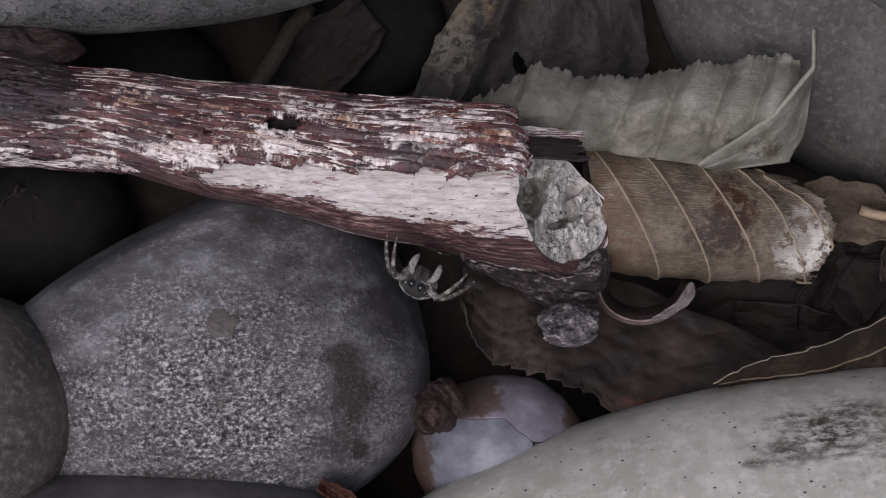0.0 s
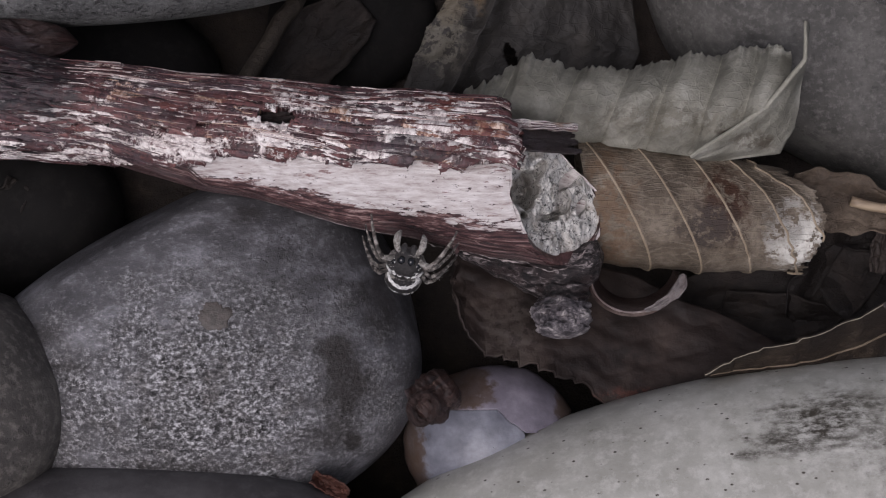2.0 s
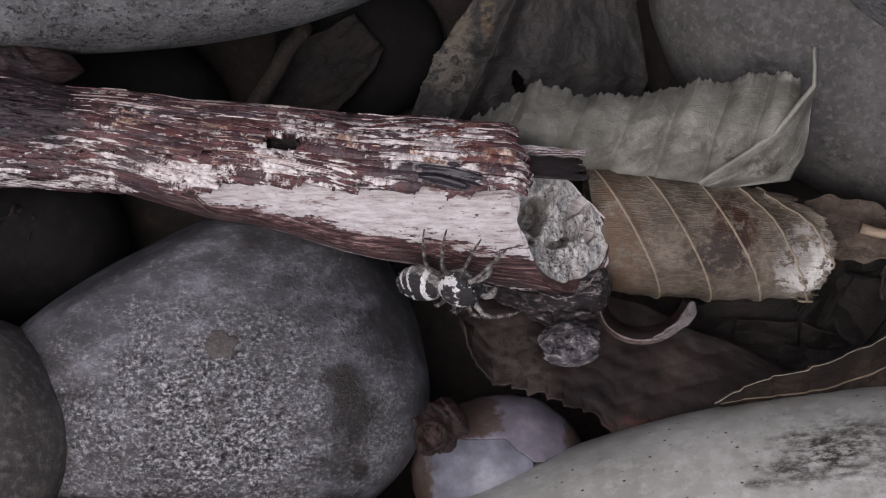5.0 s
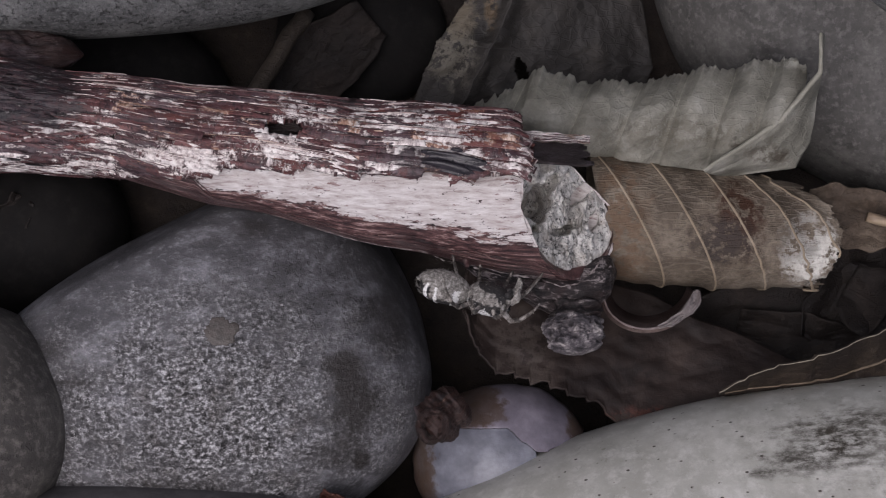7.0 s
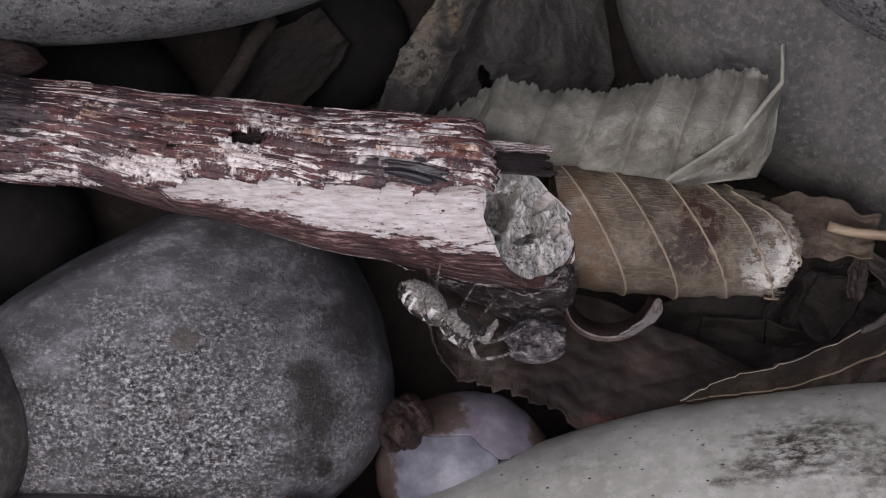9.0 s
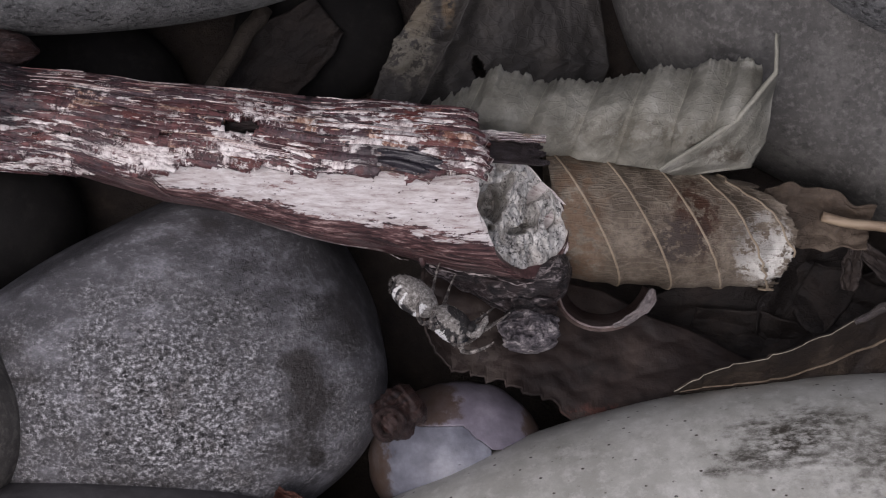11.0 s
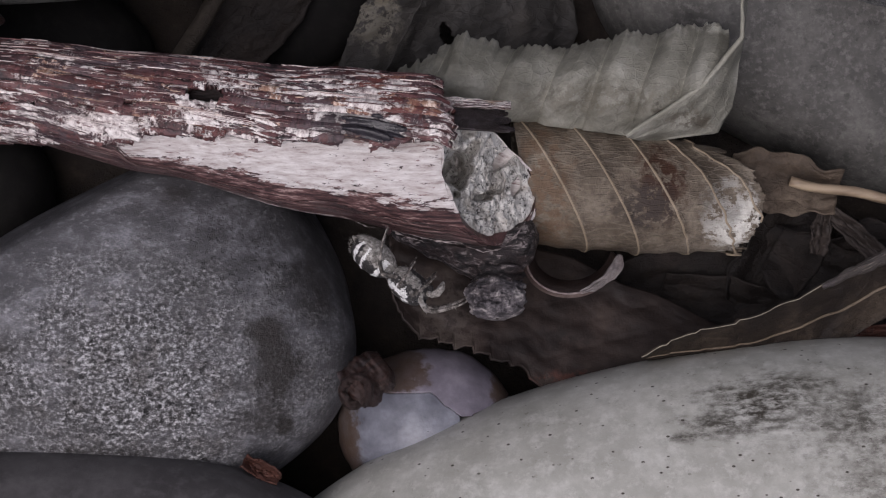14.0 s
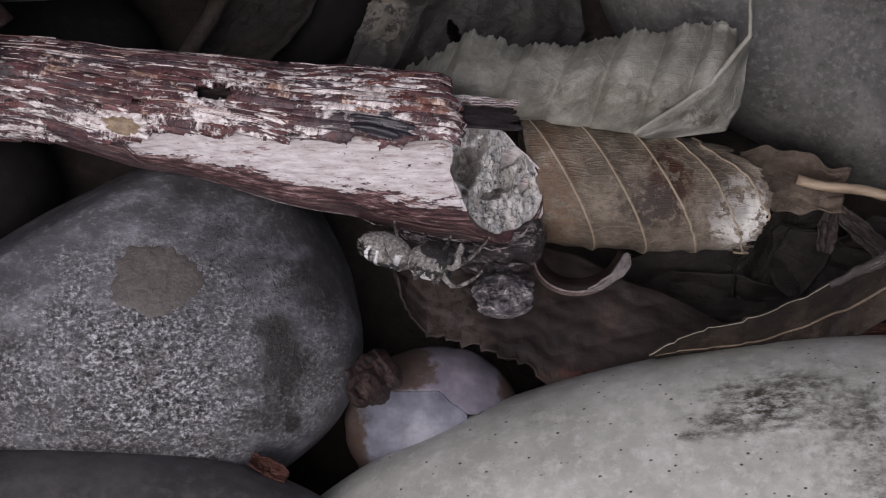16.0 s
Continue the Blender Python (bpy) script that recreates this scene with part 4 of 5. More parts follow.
def pale_leaf():
    root = thing("curled_leaf", at(1150, 190, 8.0))
    tagged(root, "dry grey-green curled leaf with a toothed margin", "leaf")
    skin = leaf_material("dry_grey_green_leaf", (0.1, 0.095, 0.075), (0.215, 0.207, 0.17), (0.37, 0.36, 0.31), grainy=0.25, rough=0.1, blotch=[((0, 3.0, 7), (9, 1.0, 6), 0.35, (0.5, 0.48, 0.42)), ((1, -1.6, 6), (7, 1.2, 6), 0.45, (0.09, 0.075, 0.05)), ((6.5, -3, 6), (2.0, 0.8, 6), 0.7, (0.06, 0.045, 0.03)),
        ((8.3, 3.2, 7), (1.6, 1.2, 5), 0.6, (0.5, 0.49, 0.42)), ((4.4, -2.2, 5), (0.5, 1.1, 5), 0.8, (0.04, 0.03, 0.02))])
    pale = leaf_material("pale_midrib", (0.2, 0.195, 0.15), (0.28, 0.27, 0.22), (0.38, 0.37, 0.31))

    LEAF_RIBS = (815, 930, 1043, 1132, 1213, 1297, 1367, 1440)

    def swell(w):
        """How far a field between two side veins bulges, 0 at a vein and 1 between."""
        for a, b in zip(LEAF_RIBS, LEAF_RIBS[1:]):
            if a <= w <= b:
                q = (w - a) / (b - a)
                return math.sin(math.pi * q ** 0.75) ** 0.8
        return 0.0

    def blade(s, t):
        u0 = 815 + 600 * s
        top = lerp([(815, 200), (840, 172), (890, 152), (920, 126), (955, 108), (965, 120), (1000, 119), (1015, 131), (1060, 131), (1105, 134), (1150, 131), (1190, 120), (1240, 107), (1280, 112), (1330, 97), (1385, 93), (1415, 104)], u0)
        top += 5 * noise.noise((u0 * 0.06, 7, 0)) - 7 * swell(u0) + 5
        v = top + (240 + 52 * s - top) * t + (jag(u0, 23, 6) + 6 * noise.noise((u0 * 0.15, 2, 0))) * (1 - t) ** 6
        u = 815 + (600 - 180 * t + 220 * t * (1 - t) * s * s) * s
        w = u + 55 * t
        rib = min(abs(w - q) for q in LEAF_RIBS)
        z = 10.0 + 3.7 * math.sin(math.pi * min(1, 0.1 + t * 0.74)) + 0.9 * s + 0.25 * fbm((s * 7, t * 3, 2), 4, 0.5) + 0.6 * s ** 6
        z += 1.0 * swell(w) + 0.14 * math.exp(-(rib / 4) ** 2)
        return at(u, v, z)
    ob = part("blade", sheet(blade, 320, 90), skin, root)
    thicken(ob, 0.14)
    for q in LEAF_RIBS[1:7]:
        pts = []
        for i in range(31):
            t = 0.03 + 0.9 * i / 30
            w = q - 55 * t - 815
            s = w / 600
            for _ in range(6):
                s = w / (600 - 180 * t + 220 * t * (1 - t) * s * s)
            if 0.01 < s < 0.96:
                pts.append(blade(s, t) + Vector((0, 0, 0.02)))
        part("vein", tube(pts, [0.065 - 0.035 * i / len(pts) for i in range(len(pts))], 6), pale, root, "side vein")

    # the turned-up far end, from the tip down to the midrib
    def flap(s, t):
        q = s
        u0 = lerp([(0, 1440), (0.25, 1440), (0.6, 1370), (1, 1235)], q)
        v0 = lerp([(0, 52), (0.25, 120), (0.6, 205), (1, 292)], q)
        u1 = lerp([(0, 1446), (0.3, 1436), (0.65, 1420), (0.85, 1395), (1, 1270)], q)
        v1 = lerp([(0, 56), (0.3, 140), (0.65, 240), (0.85, 285), (1, 300)], q)
        u, v = u0 + (u1 - u0) * t, v0 + (v1 - v0) * t
        return at(u + 3 * noise.noise((q * 7, t, 1)), v, 17.0 - 2.6 * t - 1.6 * q + 0.3 * fbm((q * 4, t * 3, 8), 3))
    ob = part("folded_end", sheet(flap, 60, 24), skin, root, "folded-over leaf end")
    thicken(ob, 0.14)

    pts = [flap(i / 30, 0.0) + Vector((0, 0, 0.06)) for i in range(31)]
    part("midrib", tube(pts, [0.08 + 0.1 * math.sin(math.pi * i / 30) for i in range(31)], 7), pale, root, "pale midrib")
    pts = [flap(0.45 + 0.5 * i / 30, 0.1 + 0.7 * (1 - i / 30)) + Vector((0, 0, 0.05)) for i in range(31)]
    part("vein", tube(pts, 0.06, 6), pale, root)


def back_leaf():
    root = thing("shaded_leaf", at(900, 110, 3.5))
    tagged(root, "dim grey-brown leaf standing in shade with a light rim", "leaf")
    # Base colours hold the shade it stands in; paler blotches mark the rim.
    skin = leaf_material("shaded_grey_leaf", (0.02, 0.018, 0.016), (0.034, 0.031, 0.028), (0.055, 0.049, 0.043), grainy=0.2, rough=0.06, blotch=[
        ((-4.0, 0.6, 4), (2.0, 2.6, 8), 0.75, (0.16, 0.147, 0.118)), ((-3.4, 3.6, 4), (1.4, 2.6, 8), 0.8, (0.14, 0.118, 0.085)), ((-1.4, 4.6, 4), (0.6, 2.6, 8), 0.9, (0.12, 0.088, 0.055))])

    def blade(s, t):
        # the margin runs from the lower tip up and away
        u0 = lerp([(0, 700), (0.12, 730), (0.3, 748), (0.5, 772), (0.8, 818), (1, 880)], s) + 5 * noise.noise((s * 9, 0, 0)) + 3 * noise.noise((s * 40, 2, 0))
        v0 = lerp([(0, 230), (0.12, 180), (0.3, 120), (0.5, 66), (0.8, 0), (1, -90)], s)
        u1 = lerp([(0, 980), (0.2, 1110), (0.5, 1150), (1, 1120)], s)
        v1 = lerp([(0, 245), (0.2, 200), (0.5, 110), (1, -90)], s)
        fold = 0.9 * math.exp(-((t - 0.22 - 0.06 * s) / 0.05) ** 2)
        return at(u0 + (u1 - u0) * t, v0 + (v1 - v0) * t, 7.6 - 4.6 * t ** 1.4 + fold + 0.4 * fbm((s * 5, t * 6, 6), 4))

    def holed(s, t):
        p = blade(s, t)
        k = GRID / (EYE - p.z)
        u, v = 784 + p.x * k, 441 - p.y * k
        return (abs(u - 918 + (v - 110) * -0.25) / 12) ** 2 + ((v - 118) / 24) ** 2 > 1 + 0.5 * noise.noise((u * 0.1, v * 0.1, 3))
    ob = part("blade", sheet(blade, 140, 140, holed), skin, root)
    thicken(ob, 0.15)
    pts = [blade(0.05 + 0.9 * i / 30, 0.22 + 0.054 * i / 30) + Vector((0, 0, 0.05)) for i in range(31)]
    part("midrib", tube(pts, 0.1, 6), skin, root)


def toothed_leaf():
    root = thing("toothed_leaf", at(1040, 620, 8.0))
    tagged(root, "dark reddish-brown damp leaf with a saw-toothed margin", "leaf")
    skin = leaf_material("damp_brown_leaf", (0.008, 0.005, 0.0042), (0.021, 0.0135, 0.011), (0.056, 0.04, 0.033), grainy=0.25, rough=0.08, net_show=0.02, relief=0.004, blotch=[((-4.5, 0.5, 5), (2.2, 4, 6), 0.3, (0.11, 0.09, 0.075)), ((2, -1, 5), (4, 1.2, 6), 0.8, (0.012, 0.008, 0.007)), ((4, -3.4, 5), (4, 0.6, 6), 0.8, (0.09, 0.035, 0.025))])

    def blade(s, t):
        u = 812 + 640 * s
        low = lerp([(812, 535), (835, 600), (870, 640), (950, 662), (1040, 690), (1090, 735), (1180, 745), (1292, 730), (1452, 690)], u)
        low += 8
        top = lerp([(812, 520), (830, 440), (1000, 470), (1120, 500), (1250, 560), (1452, 650)], u)
        v = low + (top - low) * t + (5 * noise.noise((u * 0.05, 3, 0)) - jag(1400 - u, 31, 13)) * (1 - t) ** 10
        rib = abs((u - 900) * 0.25 + (v - 660)) % 46 - 23
        z = 13.0 - 3.8 * s - 2.2 * t + 0.9 * math.sin(s * 5 + 1) * (1 - t) * 0.6 + 0.25 * fbm((s * 6, t * 4, 5), 3) - 0.05 * math.exp(-(rib / 6) ** 2)
        return at(u + 9 * jag(v, 34, 1) * max(0.0, 1 - s / 0.05), v, z)
    ob = part("blade", sheet(blade, 240, 60), skin, root)
    thicken(ob, 0.16)
    for d in (0.0, 0.22, 0.45, 0.68):
        pts = [blade(min(1, d + 0.32 * i / 24), 0.05 + 0.6 * i / 24) + Vector((0, 0, 0.03)) for i in range(25)]
        part("vein", tube(pts, 0.06, 6), skin, root)


def edge_leaf():
    root = thing("narrow_leaf", at(1460, 620, 10.0))
    tagged(root, "narrow folded dry leaf leaning over a white pebble", "leaf")
    skin = leaf_material("olive_brown_leaf", (0.008, 0.005, 0.004), (0.022, 0.015, 0.01), (0.06, 0.044, 0.03))

    def blade(s, t):
        u = 1262 + 520 * s
        top = lerp([(1262, 678), (1300, 655), (1360, 632), (1450, 612), (1530, 580), (1600, 545), (1700, 498), (1782, 458)], u) + jag(1800 - u, 62, 8) * (1 if u < 1450 else 0.3)
        low = lerp([(1262, 684), (1300, 692), (1360, 700), (1450, 700), (1500, 690), (1600, 660), (1700, 610), (1782, 560)], u)
        return at(u, top + (low - top) * t, 15.5 - 3.2 * t - 0.7 * math.sin(t * 3) + 0.3 * fbm((s * 9, t * 3, 1), 3))
    ob = part("blade", sheet(blade, 140, 30), skin, root)
    thicken(ob, 0.14)
    pts = [blade(0.02 + 0.96 * i / 50, 0.5) + Vector((0, 0, 0.05)) for i in range(51)]
    part("midrib", tube(pts, [0.05 + 0.06 * i / 50 for i in range(51)], 6), leaf_material("tan_leaf_midrib", (0.1, 0.075, 0.05), (0.15, 0.115, 0.08), (0.2, 0.16, 0.12)), root, "light midrib")
    stem = bark_material("rough_grey_stem", -0.04, (0.014, 0.011, 0.01), (0.055, 0.044, 0.038), (0.3, 0.25, 0.21), size=(9.0, 2.6))
    pts = [at(1580 + 230 * i / 30, 558 - 110 * i / 30 + 6 * noise.noise((i * 0.25, 4, 0)), 15.7 + 0.4 * i / 30) for i in range(31)]
    part("stem", tube(pts, [(0.2 + 0.3 * min(1, i / 16)) * (1 + 0.35 * noise.noise((i * 0.7, 2, 0))) for i in range(31)], 12), stem, root, "rough grey-brown stem")
    pts = [blade(i / 60, 0.0) for i in range(61)]
    part("margin", tube(pts, [0.035 + 0.02 * noise.noise((i * 0.6, 1, 0)) for i in range(61)], 5), leaf_material("pale_leaf_margin", (0.2, 0.17, 0.13), (0.28, 0.25, 0.19), (0.36, 0.32, 0.25)), root, "pale leaf margin")


def leaf_scrap(name, label, u, v, z, w, h, turn, skin, seed, cup=0.6):
    def blade(s, t):
        a, b = s * 2 - 1, t * 2 - 1
        k = 1 - 0.35 * abs(a) ** 1.5 + 0.25 * noise.noise((a * 2.5, seed, b * 2))
        x, y = a * w, b * h * k
        c, q = math.cos(radians(turn)), math.sin(radians(turn))
        return at(u, v, z) + Vector((x * c - y * q, x * q + y * c, cup * b * b + 0.4 * fbm((a * 2, b * 2, seed), 3)))
    root = thing(name, at(u, v, z))
    thicken(part("blade", sheet(blade, 40, 30), skin, root), 0.12)
    part("midrib", tube([blade(0.02 + 0.96 * i / 20, 0.5) + Vector((0, 0, 0.05)) for i in range(21)], [0.13 - 0.09 * i / 20 for i in range(21)], 6), skin, root)
    return tagged(root, label, "leaf", "leaf litter")


def litter():
    # The gaps' shade is put into this leaf colour.
    dark = leaf_material("gap_shaded_litter", (0.009, 0.0065, 0.006), (0.017, 0.013, 0.011), (0.04, 0.03, 0.025), net_show=0.03)
    red = leaf_material("reddish_leaf_scrap", (0.03, 0.012, 0.009), (0.1, 0.04, 0.028), (0.22, 0.11, 0.08))
    leaf_scrap("leaf_scrap", "leaf scrap coloured dark for the shade of its gap", 1380, 545, 3.2, 7.5, 3.2, 12, dark, 1)
    leaf_scrap("leaf_scrap", "leaf scrap coloured dark for the shade of its gap", 1600, 560, 4.0, 5.0, 2.8, -30, dark, 2)
    leaf_scrap("leaf_scrap", "leaf scrap coloured dark for the shade of its gap", 1500, 500, 3.4, 4.5, 2.6, 55, dark, 8, 1.2)
    leaf_scrap("leaf_scrap", "leaf scrap coloured dark for the shade of its gap", 1690, 520, 3.2, 5.5, 3.0, 8, dark, 9, 1.0)
    leaf_scrap("leaf_scrap", "leaf scrap coloured dark for the shade of its gap", 1420, 600, 3.6, 5.0, 2.2, -14, dark, 10, 0.9)
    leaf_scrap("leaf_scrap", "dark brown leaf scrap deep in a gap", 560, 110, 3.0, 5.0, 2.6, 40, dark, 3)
    leaf_scrap("leaf_scrap", "small reddish-brown leaf scrap between pebbles", 598, 872, 16.0, 1.25, 0.6, -28, red, 5, 0.9)
    leaf_scrap("leaf_scrap", "torn brown leaf behind the rolled leaf", 1510, 375, 10.0, 3.6, 2.0, -12, leaf_material("torn_brown_leaf", (0.04, 0.029, 0.02), (0.085, 0.062, 0.044), (0.16, 0.125, 0.092)), 6)
    husk = leaf_material("faded_leaf_bits", (0.026, 0.02, 0.017), (0.055, 0.043, 0.037), (0.1, 0.08, 0.07), net_show=0.02, rough=0.06)
    leaf_scrap("leaf_scrap", "small faded pinkish leaf bit in a gap", 1574, 462, 6.2, 1.5, 0.7, 80, husk, 11, 0.4)
    leaf_scrap("leaf_scrap", "narrow faded leaf strip in a gap", 1640, 470, 6.0, 3.2, 0.7, -42, husk, 12, 0.4)
    leaf_scrap("leaf_scrap", "crumpled faded leaf bit in a gap", 1690, 572, 6.0, 1.6, 1.0, 15, husk, 13, 0.7)
    leaf_scrap("leaf_scrap", "reddish leaf strip beside a white pebble", 1700, 636, 9.0, 4.0, 0.5, 2, red, 14, 0.3)
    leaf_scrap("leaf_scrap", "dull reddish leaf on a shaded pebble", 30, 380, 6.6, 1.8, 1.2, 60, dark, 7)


def small_sticks():
    k = Nodes("tan_stalk")
    v = k.mm((0.2, 1, 1))
    stalk = k.done(k.ramp(k.noise(v, 1.2, 5), (0.35, (0.12, 0.08, 0.05)), (0.6, (0.36, 0.275, 0.185))), 0.55, k.bump(k.noise(v, 2, 4), 0.1))
    pts = [at(1522 + 330 * i / 20, 372 + 62 * i / 20 + 6 * noise.noise((i * 0.2, 1, 0)), 11.5 - 1.0 * i / 20) for i in range(21)]
    ob = place("leaf_stalk", tube(pts, [0.34 + 0.06 * noise.noise((i * 0.5, 3, 0)) for i in range(21)], 10), stalk, pts[0])
    tagged(ob, "tan dry leaf stalk lying beside pebbles", "stalk")
    pts = [at(425 + 120 * i / 12, 200 - 190 * i / 12 + 8 * noise.noise((i * 0.4, 8, 0)), 7 - 3 * i / 12) for i in range(13)]
    dim = leaf_material("dim_stick_bark", (0.024, 0.019, 0.015), (0.045, 0.036, 0.028), (0.075, 0.063, 0.05))
    ob = place("dead_stick", tube(pts, 0.62, 10), dim, pts[-1])
    tagged(ob, "dim dead stick deep between pebbles", "stick")

    # the dried bud beside the lilac pebble
    husk = bark_material("dried_bud_husk", -0.04, (0.007, 0.004, 0.003), (0.035, 0.016, 0.012), (0.14, 0.095, 0.08), size=(4.0, 9.0))
    root = thing("dried_bud", at(782, 718, 13.0))
    tagged(root, "small dried brown bud with a hollow end", "bud")
    def body(s, t):
        a = 2 * math.pi * t
        r = lerp([(0, 0.55), (0.12, 1.3), (0.5, 1.5), (0.85, 1.35), (1, 0.9)], s) * (1 + 0.3 * fbm((s * 3, math.cos(a) * 1.5, math.sin(a) * 1.5), 6, 0.6))
        c = at(748 + 66 * s, 746 - 58 * s, 16.0 - 1.0 * s)
        return c + Vector((-0.62 * math.cos(a) * r, 0.78 * math.cos(a) * r, math.sin(a) * r))
    part("husk", sheet(body, 40, 36, closed=True), husk, root)
    # Near-black disc colour stands for the shade inside the bud.
    k = Nodes("bud_hollow_shade")
    g = k.noise(k.mm(), 3.0, 5, 0.7)
    hollow = k.done(k.ramp(g, (0.4, (0.004, 0.003, 0.003)), (0.65, (0.05, 0.03, 0.024))), 0.8, k.bump(g, 0.2))
    def core(s, t):
        a = 2 * math.pi * t
        return at(762, 738, 17.0 - 0.5 * (1 - s)) + Vector((math.cos(a) * 0.75 * s, math.sin(a) * 0.7 * s, 0.2 * noise.noise((s * 4 * math.cos(a), s * 4 * math.sin(a), 1))))
    part("core", sheet(core, 14, 30, closed=True), hollow, root, "crumbly hollow, its shade put in the colour")
    def ring(s, t):
        a, b = 2 * math.pi * s, 2 * math.pi * t
        rr = 0.3 * (1 + 0.55 * noise.noise((math.cos(a) * 2.5, math.sin(a) * 2.5, 3)))
        q = 0.85 + 0.12 * noise.noise((math.cos(a) * 1.5, math.sin(a) * 1.5, 6)) + rr * math.cos(b)
        return at(762, 738, 17.0) + Vector((math.cos(a) * q, math.sin(a) * q * 0.95, rr * math.sin(b) + 0.12 * noise.noise((a * 2, b, 2))))
    part("rim", sheet(ring, 60, 12, closed=True), husk, root, "ragged reddish-brown rim")

    # a curled bark piece beyond the twig
    piece = bark_material("old_bark_piece", -0.06, (0.008, 0.004, 0.004), (0.03, 0.014, 0.012), (0.1, 0.06, 0.05), size=(10.0, 6.0))
    def flake(s, t):
        a = radians(10 + 165 * t)
        u = -140 + 285 * s
        r = 46 / 28 * math.sqrt(max(0.02, 1 - s ** 4)) * (1.1 + 0.3 * fbm((s * 5, t * 3, 2), 5, 0.6))
        return at(u, 92 - 2 * s, 15.5) + Vector((0.35 * math.sin(a), math.cos(a) * r, math.sin(a) * r * 1.2))
    ob = place("bark_curl", sheet(flake, 60, 40), piece, at(20, 92, 14.0))
    thicken(ob, 0.4)
    tagged(ob, "curled piece of old brown bark beside the twig", "bark")


def broken_shell():
    root = thing("broken_shell", at(890, 780, 9.0))
    tagged(root, "broken pale lilac shell in two pieces, stained brown", "shell")
    centre = at(884, 798, 8.6)

    def split_line(x):
        """How far up (mm) the crack between the two pieces runs, at x from the middle."""
        return lerp([(-6, 2.6), (-2.2, 2.3), (0.2, 2.35), (1.2, 1.5), (2.3, 0.75), (3.2, 1.1), (6, 2.2)], x) + 0.05 * noise.noise((x * 4, 1, 0))

    def dome(s, t, lift):
        a = 2 * math.pi * t
        r = 1 + 0.05 * noise.noise((math.cos(a) * 1.5, math.sin(a) * 1.5, 4)) + 0.015 * noise.noise((math.cos(a) * 6, math.sin(a) * 6, 2))
        x, y = 5.6 * s * r * math.cos(a), 4.9 * s * r * math.sin(a)
        return centre + Vector((x, y, lift + 4.6 * math.sqrt(max(0.0, 1 - (0.985 * s) ** 2)) + 0.06 * noise.noise((x * 0.6, y * 0.6, 8))))

    for upper, cols in ((False, ((0.09, 0.092, 0.112), (0.155, 0.16, 0.19), (0.25, 0.26, 0.295))), (True, ((0.11, 0.098, 0.12), (0.18, 0.162, 0.194), (0.27, 0.248, 0.287)))):
        k = Nodes("lilac_shell")
        v = k.mm()
        col = k.ramp(k.noise(v, 0.5, 5, 0.6), (0.3, cols[0]), (0.5, cols[1]), (0.7, cols[2]))
        c0 = centre - ORIGIN[root]
        stain = k.ramp(k.noise(v, 1.2, 5, 0.7), (0.35, 0.8), (0.6, 1.0))
        spots = [((c0.x - 2.0, c0.y + 3.8, c0.z + 3), (2.2, 1.9, 6)), ((c0.x + 5.2, c0.y + 2, c0.z + 2), (1.2, 3.5, 6))] if upper else [((c0.x - 5.4, c0.y - 1, c0.z), (1.5, 5, 6)), ((c0.x - 2.6, c0.y + 3.2, c0.z + 3), (1.6, 0.7, 6))]
        for where, radius in spots:
            col = k.mix(k.math("MULTIPLY", k.near(where, radius, 0.25), stain), col, (0.085, 0.058, 0.043))
        skin = k.done(col, 0.4, k.bump(k.noise(v, 1.2, 5), 0.06), 0.5)

        def side(s, t, upper=upper):
            p = dome(s, t, 0) - centre
            gap = p.y - split_line(p.x)
            if abs(p.x - 2.35) < 0.38 and abs(p.y - 0.75) < 0.16:
                return False
            return gap > 0.035 if upper else gap < -0.035
        thicken(part("fragment", sheet(lambda s, t, u=upper: dome(s, t, 0.28 if u else 0.0), 130, 240, side, closed=True), skin, root, "pale lilac shell fragment"), 0.2)


# ---- rain marks ----
def wet_material(name, colour, dark, rough):
    k = Nodes(name)
    v = k.mm()
    return k.done(k.ramp(k.noise(v, 1.5, 6, 0.7), (0.3, dark), (0.65, colour)), rough, k.bump(k.noise(v, 2.4, 5, 0.7), 0.08), 0.5)


